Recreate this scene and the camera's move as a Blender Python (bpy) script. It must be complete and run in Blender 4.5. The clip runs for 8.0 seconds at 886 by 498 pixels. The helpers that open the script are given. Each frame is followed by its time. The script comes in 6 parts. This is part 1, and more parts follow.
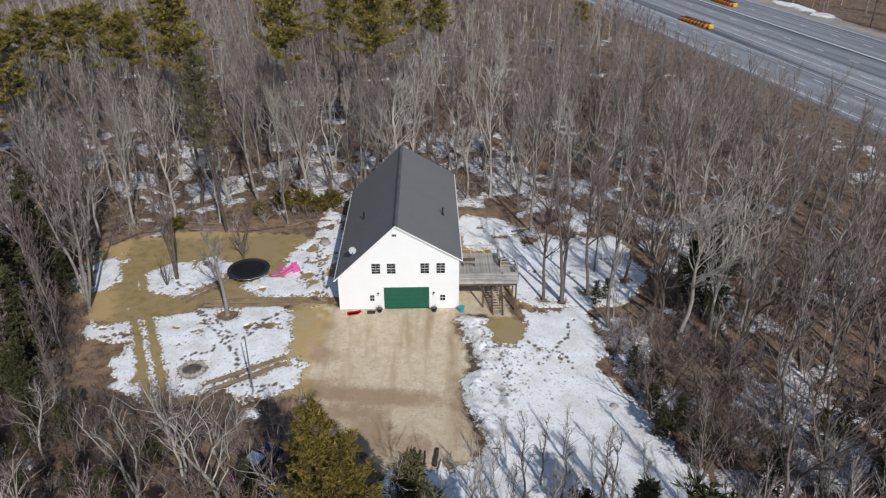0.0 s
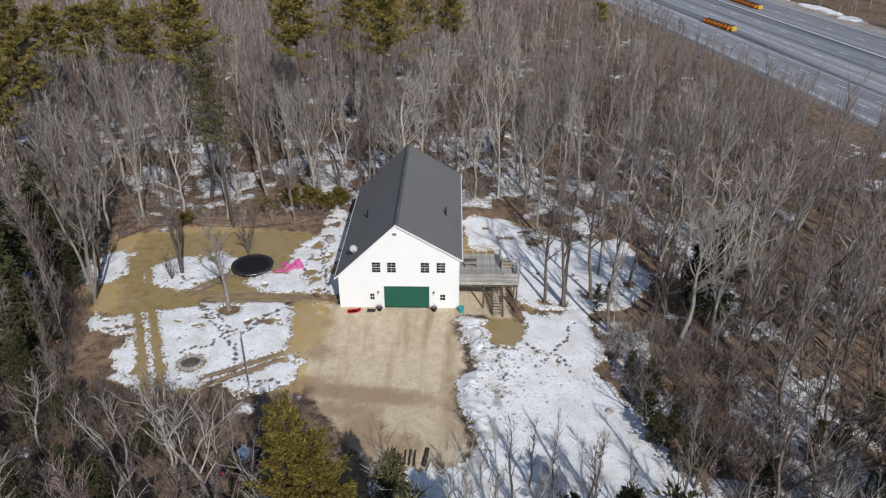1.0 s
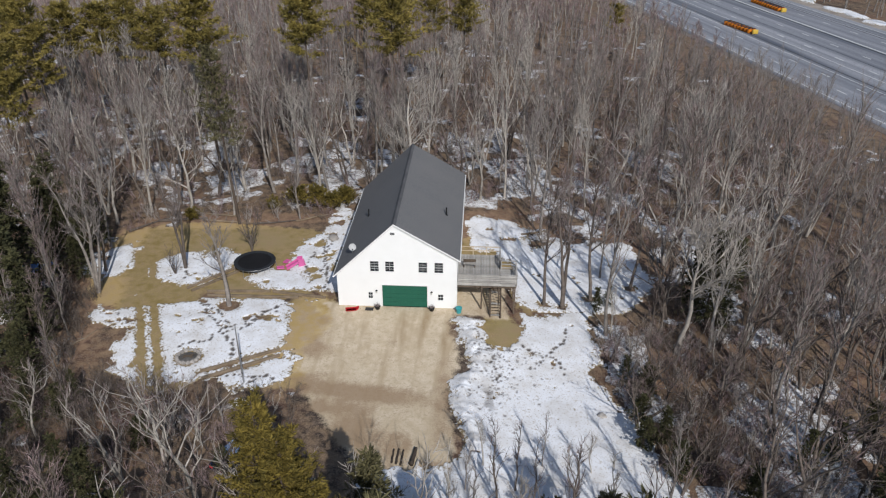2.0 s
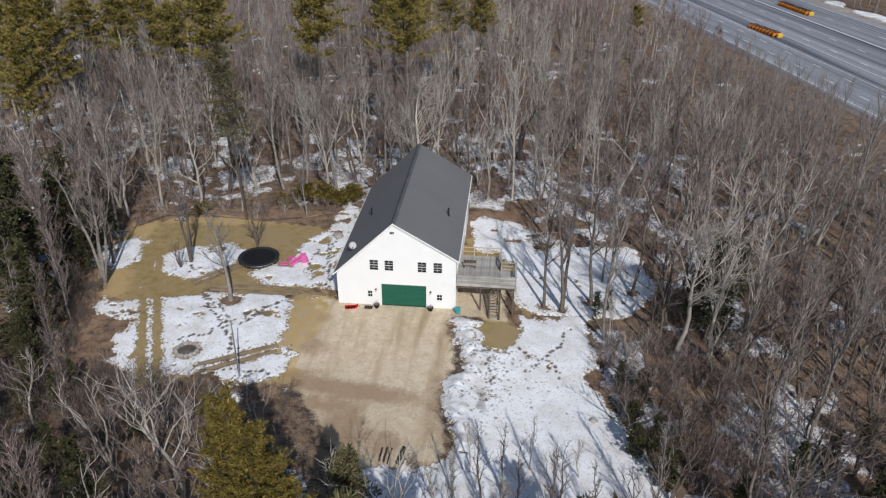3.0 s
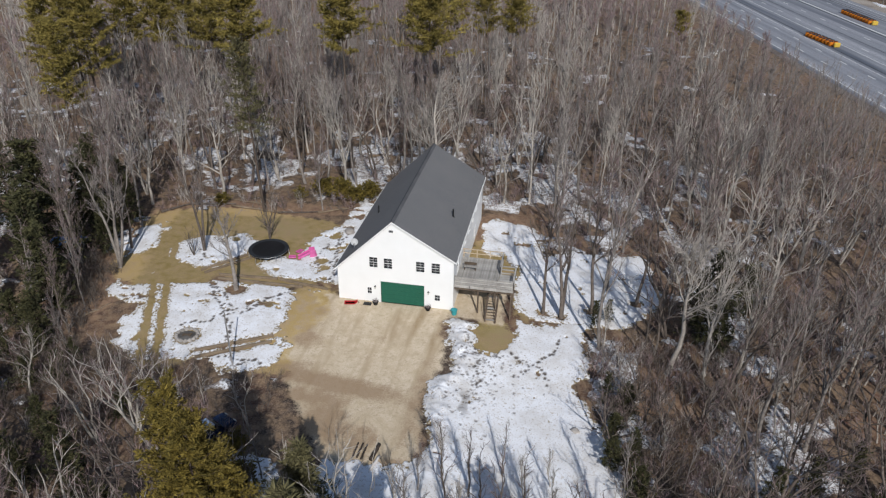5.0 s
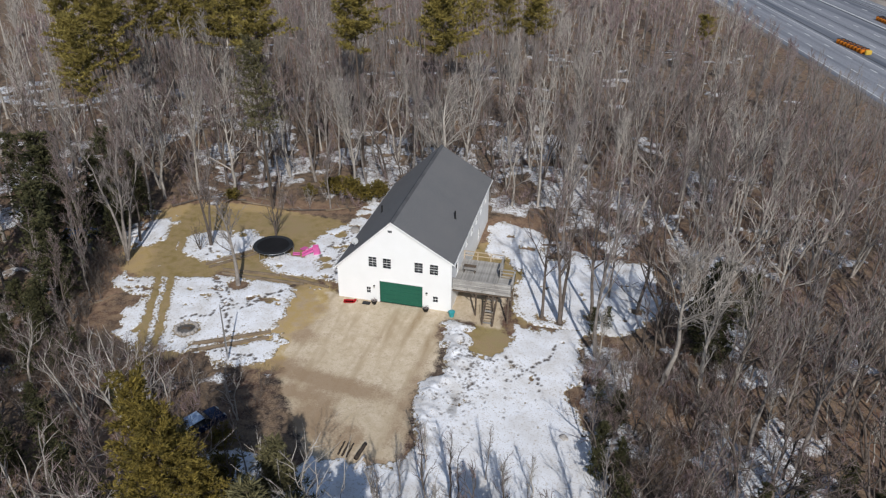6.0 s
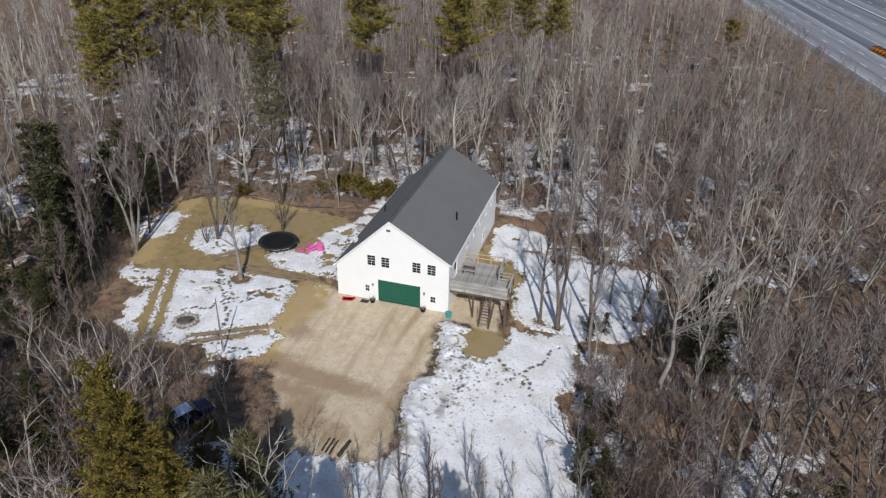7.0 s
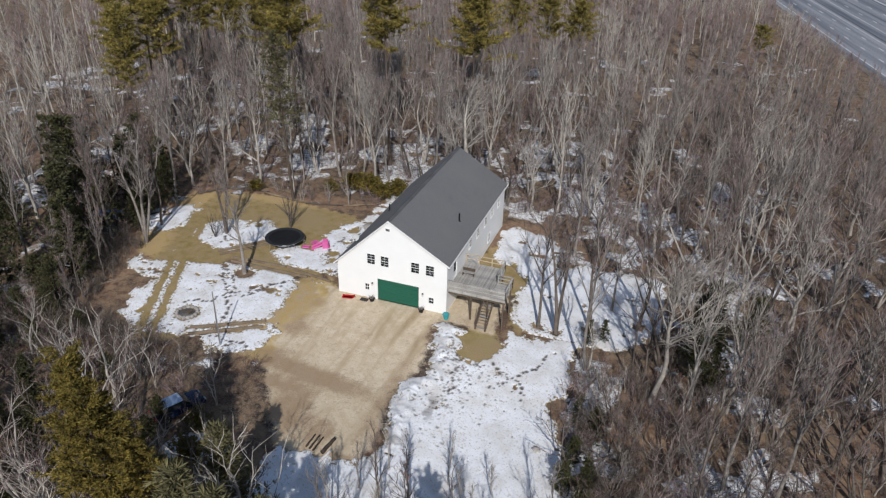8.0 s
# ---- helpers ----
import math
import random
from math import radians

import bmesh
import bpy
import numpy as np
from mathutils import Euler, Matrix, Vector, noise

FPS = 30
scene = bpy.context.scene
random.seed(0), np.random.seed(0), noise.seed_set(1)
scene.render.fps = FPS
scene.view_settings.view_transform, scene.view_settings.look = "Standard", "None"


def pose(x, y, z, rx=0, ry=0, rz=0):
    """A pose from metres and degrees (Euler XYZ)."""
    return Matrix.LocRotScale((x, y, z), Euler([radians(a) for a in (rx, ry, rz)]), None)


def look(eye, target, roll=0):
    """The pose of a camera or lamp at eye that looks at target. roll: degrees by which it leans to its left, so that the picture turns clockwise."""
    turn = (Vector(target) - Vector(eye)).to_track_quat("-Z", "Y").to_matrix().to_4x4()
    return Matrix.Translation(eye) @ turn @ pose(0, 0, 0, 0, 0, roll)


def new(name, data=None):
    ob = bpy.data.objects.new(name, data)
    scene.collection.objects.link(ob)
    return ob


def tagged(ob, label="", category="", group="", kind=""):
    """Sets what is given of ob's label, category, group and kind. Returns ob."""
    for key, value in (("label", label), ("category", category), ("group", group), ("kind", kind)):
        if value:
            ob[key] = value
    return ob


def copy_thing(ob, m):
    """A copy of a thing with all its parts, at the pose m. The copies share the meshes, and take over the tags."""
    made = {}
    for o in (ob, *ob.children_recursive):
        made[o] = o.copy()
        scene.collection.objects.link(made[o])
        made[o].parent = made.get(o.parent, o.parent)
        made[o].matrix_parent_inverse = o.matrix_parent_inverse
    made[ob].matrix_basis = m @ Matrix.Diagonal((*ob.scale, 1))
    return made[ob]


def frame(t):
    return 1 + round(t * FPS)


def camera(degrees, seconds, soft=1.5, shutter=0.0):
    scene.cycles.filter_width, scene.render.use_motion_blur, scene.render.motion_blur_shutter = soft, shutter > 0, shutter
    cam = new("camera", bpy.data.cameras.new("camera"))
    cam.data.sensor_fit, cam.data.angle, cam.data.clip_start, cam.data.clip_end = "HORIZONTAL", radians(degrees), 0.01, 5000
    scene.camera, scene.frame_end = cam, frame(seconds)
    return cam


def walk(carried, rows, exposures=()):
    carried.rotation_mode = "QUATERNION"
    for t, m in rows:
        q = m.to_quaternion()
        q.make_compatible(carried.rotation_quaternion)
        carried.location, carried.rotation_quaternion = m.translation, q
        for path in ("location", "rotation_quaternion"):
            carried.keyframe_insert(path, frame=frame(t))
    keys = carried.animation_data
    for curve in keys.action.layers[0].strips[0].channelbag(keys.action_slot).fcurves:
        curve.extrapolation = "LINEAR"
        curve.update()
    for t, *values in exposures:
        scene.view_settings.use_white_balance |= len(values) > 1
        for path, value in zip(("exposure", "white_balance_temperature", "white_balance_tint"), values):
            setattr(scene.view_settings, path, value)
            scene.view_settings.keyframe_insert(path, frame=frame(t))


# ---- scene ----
cam = camera(62.7, 8.0, soft=1.25)
PATH = [
    (0, (2.457, -66.388, 44.042), (2.496, -64.638, 43.075), -0.1),
    (0.5, (3.6, -66.316, 44.044), (3.61, -64.566, 43.076), 0.0),
    (1, (4.858, -66.283, 44.073), (4.833, -64.534, 43.104), 0.1),
    (1.5, (6.169, -66.274, 44.099), (6.113, -64.526, 43.13), 0.1),
    (3, (10.19, -66.064, 44.345), (10.033, -64.323, 43.372), 0.4),
    (3.5, (11.637, -65.93, 44.45), (11.446, -64.194, 43.476), 0.5),
    (4, (13.168, -65.818, 44.552), (12.938, -64.087, 43.576), 0.6),
    (4.5, (14.739, -65.639, 44.635), (14.468, -63.915, 43.659), 0.6),
    (6, (19.455, -64.579, 44.921), (19.065, -62.879, 43.943), 1.0),
    (6.5, (21.166, -64.129, 44.963), (20.734, -62.439, 43.986), 1.1),
    (7, (22.972, -63.554, 44.975), (22.495, -61.876, 43.996), 1.3),
    (7.5, (24.817, -62.878, 44.977), (24.293, -61.214, 43.998), 1.4),
    (8, (26.632, -62.153, 44.98), (26.061, -60.505, 44.001), 1.5),
]
walk(cam, [(t, look(eye, target, roll)) for t, eye, target, roll in PATH])

# ---- light ----
world = bpy.data.worlds.new("world")
scene.world = world
world.use_nodes = True
SUN_AZ, SUN_EL = radians(159.5), radians(38.0)   # compass angle from +y, clockwise
wn = world.node_tree.nodes
sky = wn.new("ShaderNodeTexSky")
sky.sky_type, sky.sun_disc = "NISHITA", False
sky.sun_elevation, sky.sun_rotation = SUN_EL, SUN_AZ
sky.air_density, sky.dust_density, sky.ozone_density = 1.0, 0.6, 1.0
world.node_tree.links.new(sky.outputs[0], wn["Background"].inputs[0])
wn["Background"].inputs[1].default_value = 0.095
sun = new("sun", bpy.data.lights.new("sun", "SUN"))
sun.data.energy, sun.data.angle, sun.data.color = 3.6, radians(0.55), (1.0, 0.98, 0.95)
sun_from = Vector((math.sin(SUN_AZ) * math.cos(SUN_EL), math.cos(SUN_AZ) * math.cos(SUN_EL), math.sin(SUN_EL)))
sun.matrix_world = look(sun_from * 100, (0, 0, 0))
scene.view_settings.exposure = 0.0


# ---- materials ----
def blank(name, rough=0.8, metal=0.0):
    m = bpy.data.materials.new(name)
    m.use_nodes = True
    b = m.node_tree.nodes["Principled BSDF"]
    b.inputs["Roughness"].default_value, b.inputs["Metallic"].default_value = rough, metal
    b.inputs["Specular IOR Level"].default_value = 0.25
    return m, m.node_tree.nodes, m.node_tree.links, b


def noise_node(n, l, scale, detail=4.0, coord="Object"):
    tc = n.new("ShaderNodeTexCoord")
    t = n.new("ShaderNodeTexNoise")
    t.inputs["Scale"].default_value, t.inputs["Detail"].default_value = scale, detail
    l.new(tc.outputs[coord], t.inputs["Vector"])
    return t.outputs["Fac"]


def ramp_node(n, l, fac, lo, hi, c1=(0, 0, 0), c2=(1, 1, 1)):
    r = n.new("ShaderNodeValToRGB")
    r.color_ramp.elements[0].position, r.color_ramp.elements[1].position = lo, hi
    r.color_ramp.elements[0].color, r.color_ramp.elements[1].color = (*c1, 1), (*c2, 1)
    l.new(fac, r.inputs[0])
    return r.outputs[0]


def mix_node(n, l, fac, a, b, mode="MIX"):
    m = n.new("ShaderNodeMix")
    m.data_type, m.blend_type = "RGBA", mode
    for sock, v in ((m.inputs[0], fac), (m.inputs[6], a), (m.inputs[7], b)):
        if isinstance(v, tuple):
            sock.default_value = (*v, 1)
        elif isinstance(v, (int, float)):
            sock.default_value = v
        else:
            l.new(v, sock)
    return m.outputs[2]


def math_node(n, l, op, a, b=0.0):
    m = n.new("ShaderNodeMath")
    m.operation = op
    for sock, v in ((m.inputs[0], a), (m.inputs[1], b)):
        if isinstance(v, (int, float)):
            sock.default_value = v
        else:
            l.new(v, sock)
    return m.outputs[0]


def bump_node(n, l, b, height, strength, distance):
    u = n.new("ShaderNodeBump")
    u.inputs["Strength"].default_value, u.inputs["Distance"].default_value = strength, distance
    l.new(height, u.inputs["Height"])
    l.new(u.outputs[0], b.inputs["Normal"])


def grained(name, c1, c2, big=0.7, fine=9.0, rough=0.8, metal=0.0, bump=0.3, depth=0.02, vary=0.0):
    """Two colours mixed by coarse and fine noise; vary: how much objects differ from one another."""
    m, n, l, b = blank(name, rough, metal)
    a = noise_node(n, l, big)
    f = noise_node(n, l, fine, 6)
    fac = math_node(n, l, "ADD", math_node(n, l, "MULTIPLY", a, 0.55), math_node(n, l, "MULTIPLY", f, 0.45))
    col = ramp_node(n, l, fac, 0.36, 0.64, c1, c2)
    if vary:
        info = n.new("ShaderNodeObjectInfo")
        geo = n.new("ShaderNodeNewGeometry")
        r = math_node(n, l, "FRACT", math_node(n, l, "ADD", info.outputs["Random"], geo.outputs["Random Per Island"]))
        tint = ramp_node(n, l, r, 0.0, 1.0, (1 - vary,) * 3, (1 + vary,) * 3)
        col = mix_node(n, l, 1.0, col, tint, "MULTIPLY")
    l.new(col, b.inputs["Base Color"])
    if bump:
        bump_node(n, l, b, f, bump, depth)
    return m


def ground_material():
    """Leaf litter, yellowed lawn, and packed dirt, by how much of each lies at a place, with ragged borders."""
    m, n, l, b = blank("ground_cover", 0.95)
    at = n.new("ShaderNodeAttribute")
    at.attribute_name = "cover"
    sep = n.new("ShaderNodeSeparateColor")
    l.new(at.outputs["Color"], sep.inputs[0])
    big, mid, fine = noise_node(n, l, 0.12, 3), noise_node(n, l, 0.9, 5), noise_node(n, l, 7.0, 6)
    small = noise_node(n, l, 2.6, 6)
    leaf = mix_node(n, l, ramp_node(n, l, mid, 0.32, 0.68), (0.040, 0.030, 0.025), (0.098, 0.069, 0.052))
    leaf = mix_node(n, l, ramp_node(n, l, big, 0.47, 0.62), leaf, (0.115, 0.060, 0.042))
    leaf = mix_node(n, l, ramp_node(n, l, small, 0.48, 0.72), leaf, (0.15, 0.112, 0.087))
    leaf = mix_node(n, l, ramp_node(n, l, fine, 0.50, 0.78), leaf, (0.20, 0.155, 0.12))
    # dry tan leaves swept up along the edge of the lawn
    sweep = ramp_node(n, l, math_node(n, l, "ADD", at.outputs["Alpha"], math_node(n, l, "MULTIPLY", math_node(n, l, "SUBTRACT", mid, 0.5), 0.8)), 0.40, 0.75)
    leaf = mix_node(n, l, sweep, leaf, mix_node(n, l, ramp_node(n, l, small, 0.35, 0.65), (0.125, 0.072, 0.050), (0.26, 0.168, 0.118)))
    lawn = mix_node(n, l, ramp_node(n, l, mid, 0.35, 0.68), (0.245, 0.178, 0.066), (0.385, 0.300, 0.130))
    lawn = mix_node(n, l, ramp_node(n, l, fine, 0.45, 0.75), lawn, (0.190, 0.150, 0.054))
    lawn = mix_node(n, l, ramp_node(n, l, small, 0.56, 0.72), lawn, (0.27, 0.20, 0.12))
    lawn = mix_node(n, l, ramp_node(n, l, big, 0.5, 0.7), lawn, (0.30, 0.235, 0.12))
    # straw bleached where the swept leaves lay
    lawn = mix_node(n, l, sweep, lawn, mix_node(n, l, ramp_node(n, l, mid, 0.3, 0.7), (0.40, 0.280, 0.115), (0.53, 0.395, 0.190)))
    dirt = mix_node(n, l, ramp_node(n, l, mid, 0.3, 0.7), (0.505, 0.405, 0.278), (0.645, 0.545, 0.412))
    # wheel lanes across the forecourt
    tc = n.new("ShaderNodeTexCoord")
    mp = n.new("ShaderNodeMapping")
    mp.inputs["Scale"].default_value = (1.0, 0.16, 1.0)
    l.new(tc.outputs["Object"], mp.inputs[0])
    st = n.new("ShaderNodeTexNoise")
    st.inputs["Scale"].default_value, st.inputs["Detail"].default_value = 0.6, 3
    l.new(mp.outputs[0], st.inputs["Vector"])
    dirt = mix_node(n, l, ramp_node(n, l, st.outputs["Fac"], 0.48, 0.72), dirt, (0.36, 0.265, 0.160))
    dirt = mix_node(n, l, ramp_node(n, l, small, 0.52, 0.74), dirt, (0.44, 0.35, 0.24))
    dirt = mix_node(n, l, ramp_node(n, l, fine, 0.52, 0.8), dirt, (0.45, 0.36, 0.25))
    rag = math_node(n, l, "MULTIPLY", math_node(n, l, "SUBTRACT", mid, 0.5), 0.9)
    rag = math_node(n, l, "ADD", rag, math_node(n, l, "MULTIPLY", math_node(n, l, "SUBTRACT", fine, 0.5), 0.5))
    g = ramp_node(n, l, math_node(n, l, "ADD", sep.outputs[1], rag), 0.40, 0.60)
    d = ramp_node(n, l, math_node(n, l, "ADD", sep.outputs[0], rag), 0.36, 0.64)
    brown_dirt = ramp_node(n, l, math_node(n, l, "ADD", sep.outputs[2], rag), 0.35, 0.75)
    col = mix_node(n, l, g, leaf, lawn)
    col = mix_node(n, l, d, col, dirt)
    col = mix_node(n, l, math_node(n, l, "MULTIPLY", brown_dirt, 0.8), col, (0.30, 0.205, 0.125))
    l.new(col, b.inputs["Base Color"])
    bump_node(n, l, b, fine, 0.6, 0.06)
    return m


def siding_material():
    m, n, l, b = blank("white_clapboard", 0.55)
    tc = n.new("ShaderNodeTexCoord")
    w = n.new("ShaderNodeTexWave")
    w.wave_profile, w.bands_direction = "SAW", "Z"
    w.inputs["Scale"].default_value = 2.6
    l.new(tc.outputs["Object"], w.inputs["Vector"])
    dirt = noise_node(n, l, 0.5, 5)
    col = ramp_node(n, l, dirt, 0.25, 0.7, (0.785, 0.785, 0.775), (0.83, 0.83, 0.825))
    l.new(col, b.inputs["Base Color"])
    bump_node(n, l, b, w.outputs["Fac"], 0.12, 0.008)
    return m


def shingle_material():
    m, n, l, b = blank("roof_shingles", 0.9)
    tc = n.new("ShaderNodeTexCoord")
    br = n.new("ShaderNodeTexBrick")
    br.inputs["Scale"].default_value = 3.4
    br.inputs["Color1"].default_value, br.inputs["Color2"].default_value = (0.150, 0.150, 0.152, 1), (0.182, 0.180, 0.178, 1)
    br.inputs["Mortar"].default_value = (0.085, 0.085, 0.09, 1)
    br.inputs["Mortar Size"].default_value = 0.012
    l.new(tc.outputs["UV"], br.inputs["Vector"])
    stain = noise_node(n, l, 0.25, 5)
    fine = noise_node(n, l, 14.0, 4)
    col = mix_node(n, l, ramp_node(n, l, stain, 0.35, 0.7), br.outputs["Color"], (0.175, 0.17, 0.168))
    col = mix_node(n, l, ramp_node(n, l, fine, 0.45, 0.75), col, (0.12, 0.12, 0.125))
    l.new(col, b.inputs["Base Color"])
    bump_node(n, l, b, br.outputs["Fac"], 0.3, -0.01)
    return m


def melted_rim(n, l, col, mid, fine, c1, c2, reach):
    """Bare ground showing in ragged spots through the thin outer rim of a snow patch."""
    at = n.new("ShaderNodeAttribute")
    at.attribute_name = "lying"
    wob = math_node(n, l, "ADD", math_node(n, l, "MULTIPLY", math_node(n, l, "SUBTRACT", mid, 0.5), 2.4), math_node(n, l, "MULTIPLY", math_node(n, l, "SUBTRACT", fine, 0.5), 1.6))
    gone = ramp_node(n, l, math_node(n, l, "ADD", at.outputs["Fac"], wob), reach - 0.28, reach, (1, 1, 1), (0, 0, 0))
    return mix_node(n, l, gone, col, mix_node(n, l, ramp_node(n, l, fine, 0.4, 0.6), c1, c2))


def snow_material():
    m, n, l, b = blank("old_snow", 0.75)
    big, fine = noise_node(n, l, 0.5, 5), noise_node(n, l, 6.0, 6)
    mid = noise_node(n, l, 3.1, 5)
    col = ramp_node(n, l, big, 0.25, 0.6, (0.62, 0.60, 0.58), (0.80, 0.81, 0.84))
    col = mix_node(n, l, ramp_node(n, l, fine, 0.57, 0.72), col, (0.40, 0.34, 0.28))
    col = mix_node(n, l, ramp_node(n, l, mid, 0.60, 0.74), col, (0.52, 0.47, 0.42))
    col = melted_rim(n, l, col, mid, fine, (0.19, 0.14, 0.075), (0.34, 0.27, 0.155), 0.32)
    at = n.new("ShaderNodeAttribute")
    at.attribute_name = "trodden"
    col = mix_node(n, l, math_node(n, l, "MULTIPLY", at.outputs["Fac"], 0.95), col, mix_node(n, l, ramp_node(n, l, fine, 0.4, 0.6), (0.045, 0.037, 0.032), (0.13, 0.105, 0.085)))
    l.new(col, b.inputs["Base Color"])
    bump_node(n, l, b, fine, 0.5, 0.05)
    return m


def road_material():
    m, n, l, b = blank("worn_asphalt", 0.85)
    tc = n.new("ShaderNodeTexCoord")
    mp = n.new("ShaderNodeMapping")
    mp.inputs["Scale"].default_value = (0.5, 0.012, 1.0)
    l.new(tc.outputs["Object"], mp.inputs[0])
    st = n.new("ShaderNodeTexNoise")
    st.inputs["Scale"].default_value, st.inputs["Detail"].default_value = 0.5, 5
    l.new(mp.outputs[0], st.inputs["Vector"])
    fine = noise_node(n, l, 3.0, 6)
    col = ramp_node(n, l, st.outputs["Fac"], 0.35, 0.65, (0.095, 0.105, 0.13), (0.33, 0.335, 0.36))
    col = mix_node(n, l, ramp_node(n, l, fine, 0.5, 0.8), col, (0.12, 0.125, 0.14))
    l.new(col, b.inputs["Base Color"])
    return m


def littered_shaded_snow_material():
    """Thin melting snow strewn with leaves and bark; its mottle also paints twig shade."""
    m, n, l, b = blank("littered_shaded_snow", 0.8)
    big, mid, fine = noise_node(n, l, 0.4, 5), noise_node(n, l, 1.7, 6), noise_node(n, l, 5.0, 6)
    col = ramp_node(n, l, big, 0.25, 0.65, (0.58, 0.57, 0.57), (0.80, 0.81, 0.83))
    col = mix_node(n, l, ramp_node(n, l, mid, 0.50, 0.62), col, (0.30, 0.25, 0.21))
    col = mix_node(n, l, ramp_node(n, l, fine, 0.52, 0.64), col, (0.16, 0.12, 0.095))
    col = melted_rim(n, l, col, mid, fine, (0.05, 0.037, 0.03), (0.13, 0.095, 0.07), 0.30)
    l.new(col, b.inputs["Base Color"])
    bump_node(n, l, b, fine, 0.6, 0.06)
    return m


M_GROUND, M_SIDING, M_SHINGLE, M_SNOW, M_ROAD = ground_material(), siding_material(), shingle_material(), snow_material(), road_material()
M_LITTER_SHADE = littered_shaded_snow_material()
M_TRIM = grained("white_trim", (0.76, 0.76, 0.75), (0.82, 0.82, 0.81), rough=0.5, bump=0.0)
M_GREEN = grained("green_door_paint", (0.016, 0.095, 0.062), (0.022, 0.125, 0.082), rough=0.5, bump=0.05)
M_DECK = grained("weathered_decking", (0.26, 0.245, 0.225), (0.45, 0.43, 0.40), big=1.0, fine=12, rough=0.85, vary=0.2)
M_DECKPOST = grained("brown_timber", (0.065, 0.050, 0.038), (0.14, 0.105, 0.078), rough=0.85, vary=0.15)
M_NEWWOOD = grained("fresh_timber", (0.42, 0.33, 0.23), (0.54, 0.44, 0.32), rough=0.8)
M_LOG = grained("landscape_timber", (0.13, 0.098, 0.068), (0.26, 0.20, 0.14), rough=0.9, vary=0.15)
M_DARKMETAL = grained("dark_metal", (0.02, 0.02, 0.022), (0.05, 0.05, 0.05), rough=0.45, metal=0.7, bump=0.0)
M_GALV = grained("galvanised_steel", (0.40, 0.41, 0.42), (0.55, 0.55, 0.56), rough=0.4, metal=0.8, bump=0.0)
M_BLACKMAT = grained("black_woven_mat", (0.006, 0.006, 0.007), (0.012, 0.012, 0.014), rough=0.95, bump=0.1)
M_PAD = grained("trampoline_pad", (0.012, 0.014, 0.017), (0.03, 0.033, 0.037), rough=0.8, bump=0.0)
M_PINK = grained("pink_plastic", (0.52, 0.085, 0.27), (0.62, 0.15, 0.36), rough=0.45, bump=0.0)
M_RED = grained("red_plastic", (0.55, 0.02, 0.03), (0.68, 0.05, 0.06), rough=0.4, bump=0.0)
M_TEAL = grained("teal_plastic", (0.03, 0.25, 0.27), (0.06, 0.36, 0.38), rough=0.45, bump=0.0)
M_STONE = grained("granite", (0.22, 0.20, 0.185), (0.42, 0.39, 0.36), big=2, fine=14, rough=0.9, bump=0.6, vary=0.2)
M_ASH = grained("ash", (0.05, 0.046, 0.043), (0.16, 0.15, 0.14), rough=1.0)
M_DISH = grained("dish_paint", (0.40, 0.40, 0.40), (0.50, 0.50, 0.49), rough=0.5, bump=0.0)
M_ORANGE = grained("barrel_plastic", (0.62, 0.17, 0.015), (0.72, 0.24, 0.02), rough=0.5, bump=0.0)
M_YELLOW = grained("yellow_plastic", (0.50, 0.33, 0.05), (0.58, 0.40, 0.07), rough=0.5, bump=0.0)
M_BLACKLID = grained("black_plastic", (0.02, 0.02, 0.02), (0.04, 0.04, 0.04), rough=0.5, bump=0.0)
M_LINE = grained("road_paint", (0.55, 0.55, 0.53), (0.7, 0.7, 0.68), rough=0.7, bump=0.0)
M_BARK = grained("grey_bark", (0.125, 0.108, 0.096), (0.29, 0.26, 0.235), big=1.5, fine=10, rough=0.95, bump=0.5, vary=0.25)
M_DARKBARK = grained("dark_bark", (0.075, 0.060, 0.050), (0.17, 0.14, 0.12), big=1.5, fine=10, rough=0.95, bump=0.4, vary=0.2)
M_PALEBARK = grained("pale_bark", (0.25, 0.223, 0.196), (0.47, 0.43, 0.382), big=1.5, fine=10, rough=0.9, bump=0.4, vary=0.2)
M_TWIG = grained("brown_twigs", (0.162, 0.136, 0.130), (0.318, 0.275, 0.266), rough=0.95, bump=0.0, vary=0.25)
M_REDTWIG = grained("reddish_twigs", (0.164, 0.115, 0.113), (0.315, 0.235, 0.230), rough=0.95, bump=0.0, vary=0.25)
M_PALETWIG = grained("pale_twigs", (0.245, 0.217, 0.196), (0.425, 0.378, 0.342), rough=0.95, bump=0.0, vary=0.25)
M_PINEBARK = grained("pine_bark", (0.06, 0.045, 0.035), (0.13, 0.10, 0.08), rough=0.95, vary=0.2)
M_NEEDLE = grained("pine_needles", (0.108, 0.092, 0.026), (0.320, 0.248, 0.066), big=0.5, fine=3, rough=0.8, bump=0.0, vary=0.3)
M_OLIVE = grained("hemlock_olive", (0.070, 0.066, 0.032), (0.170, 0.150, 0.072), big=0.5, fine=3, rough=0.8, bump=0.0, vary=0.3)
M_CEDAR = grained("cedar_foliage", (0.060, 0.050, 0.012), (0.250, 0.185, 0.040), big=0.5, fine=3, rough=0.8, bump=0.0, vary=0.3)
M_HEMLOCK = grained("hemlock_needles", (0.028, 0.031, 0.015), (0.085, 0.080, 0.034), big=0.5, fine=3, rough=0.8, bump=0.0, vary=0.3)
M_LAMPGLASS = grained("lamp_glass", (0.5, 0.5, 0.45), (0.6, 0.6, 0.55), rough=0.2, bump=0.0)


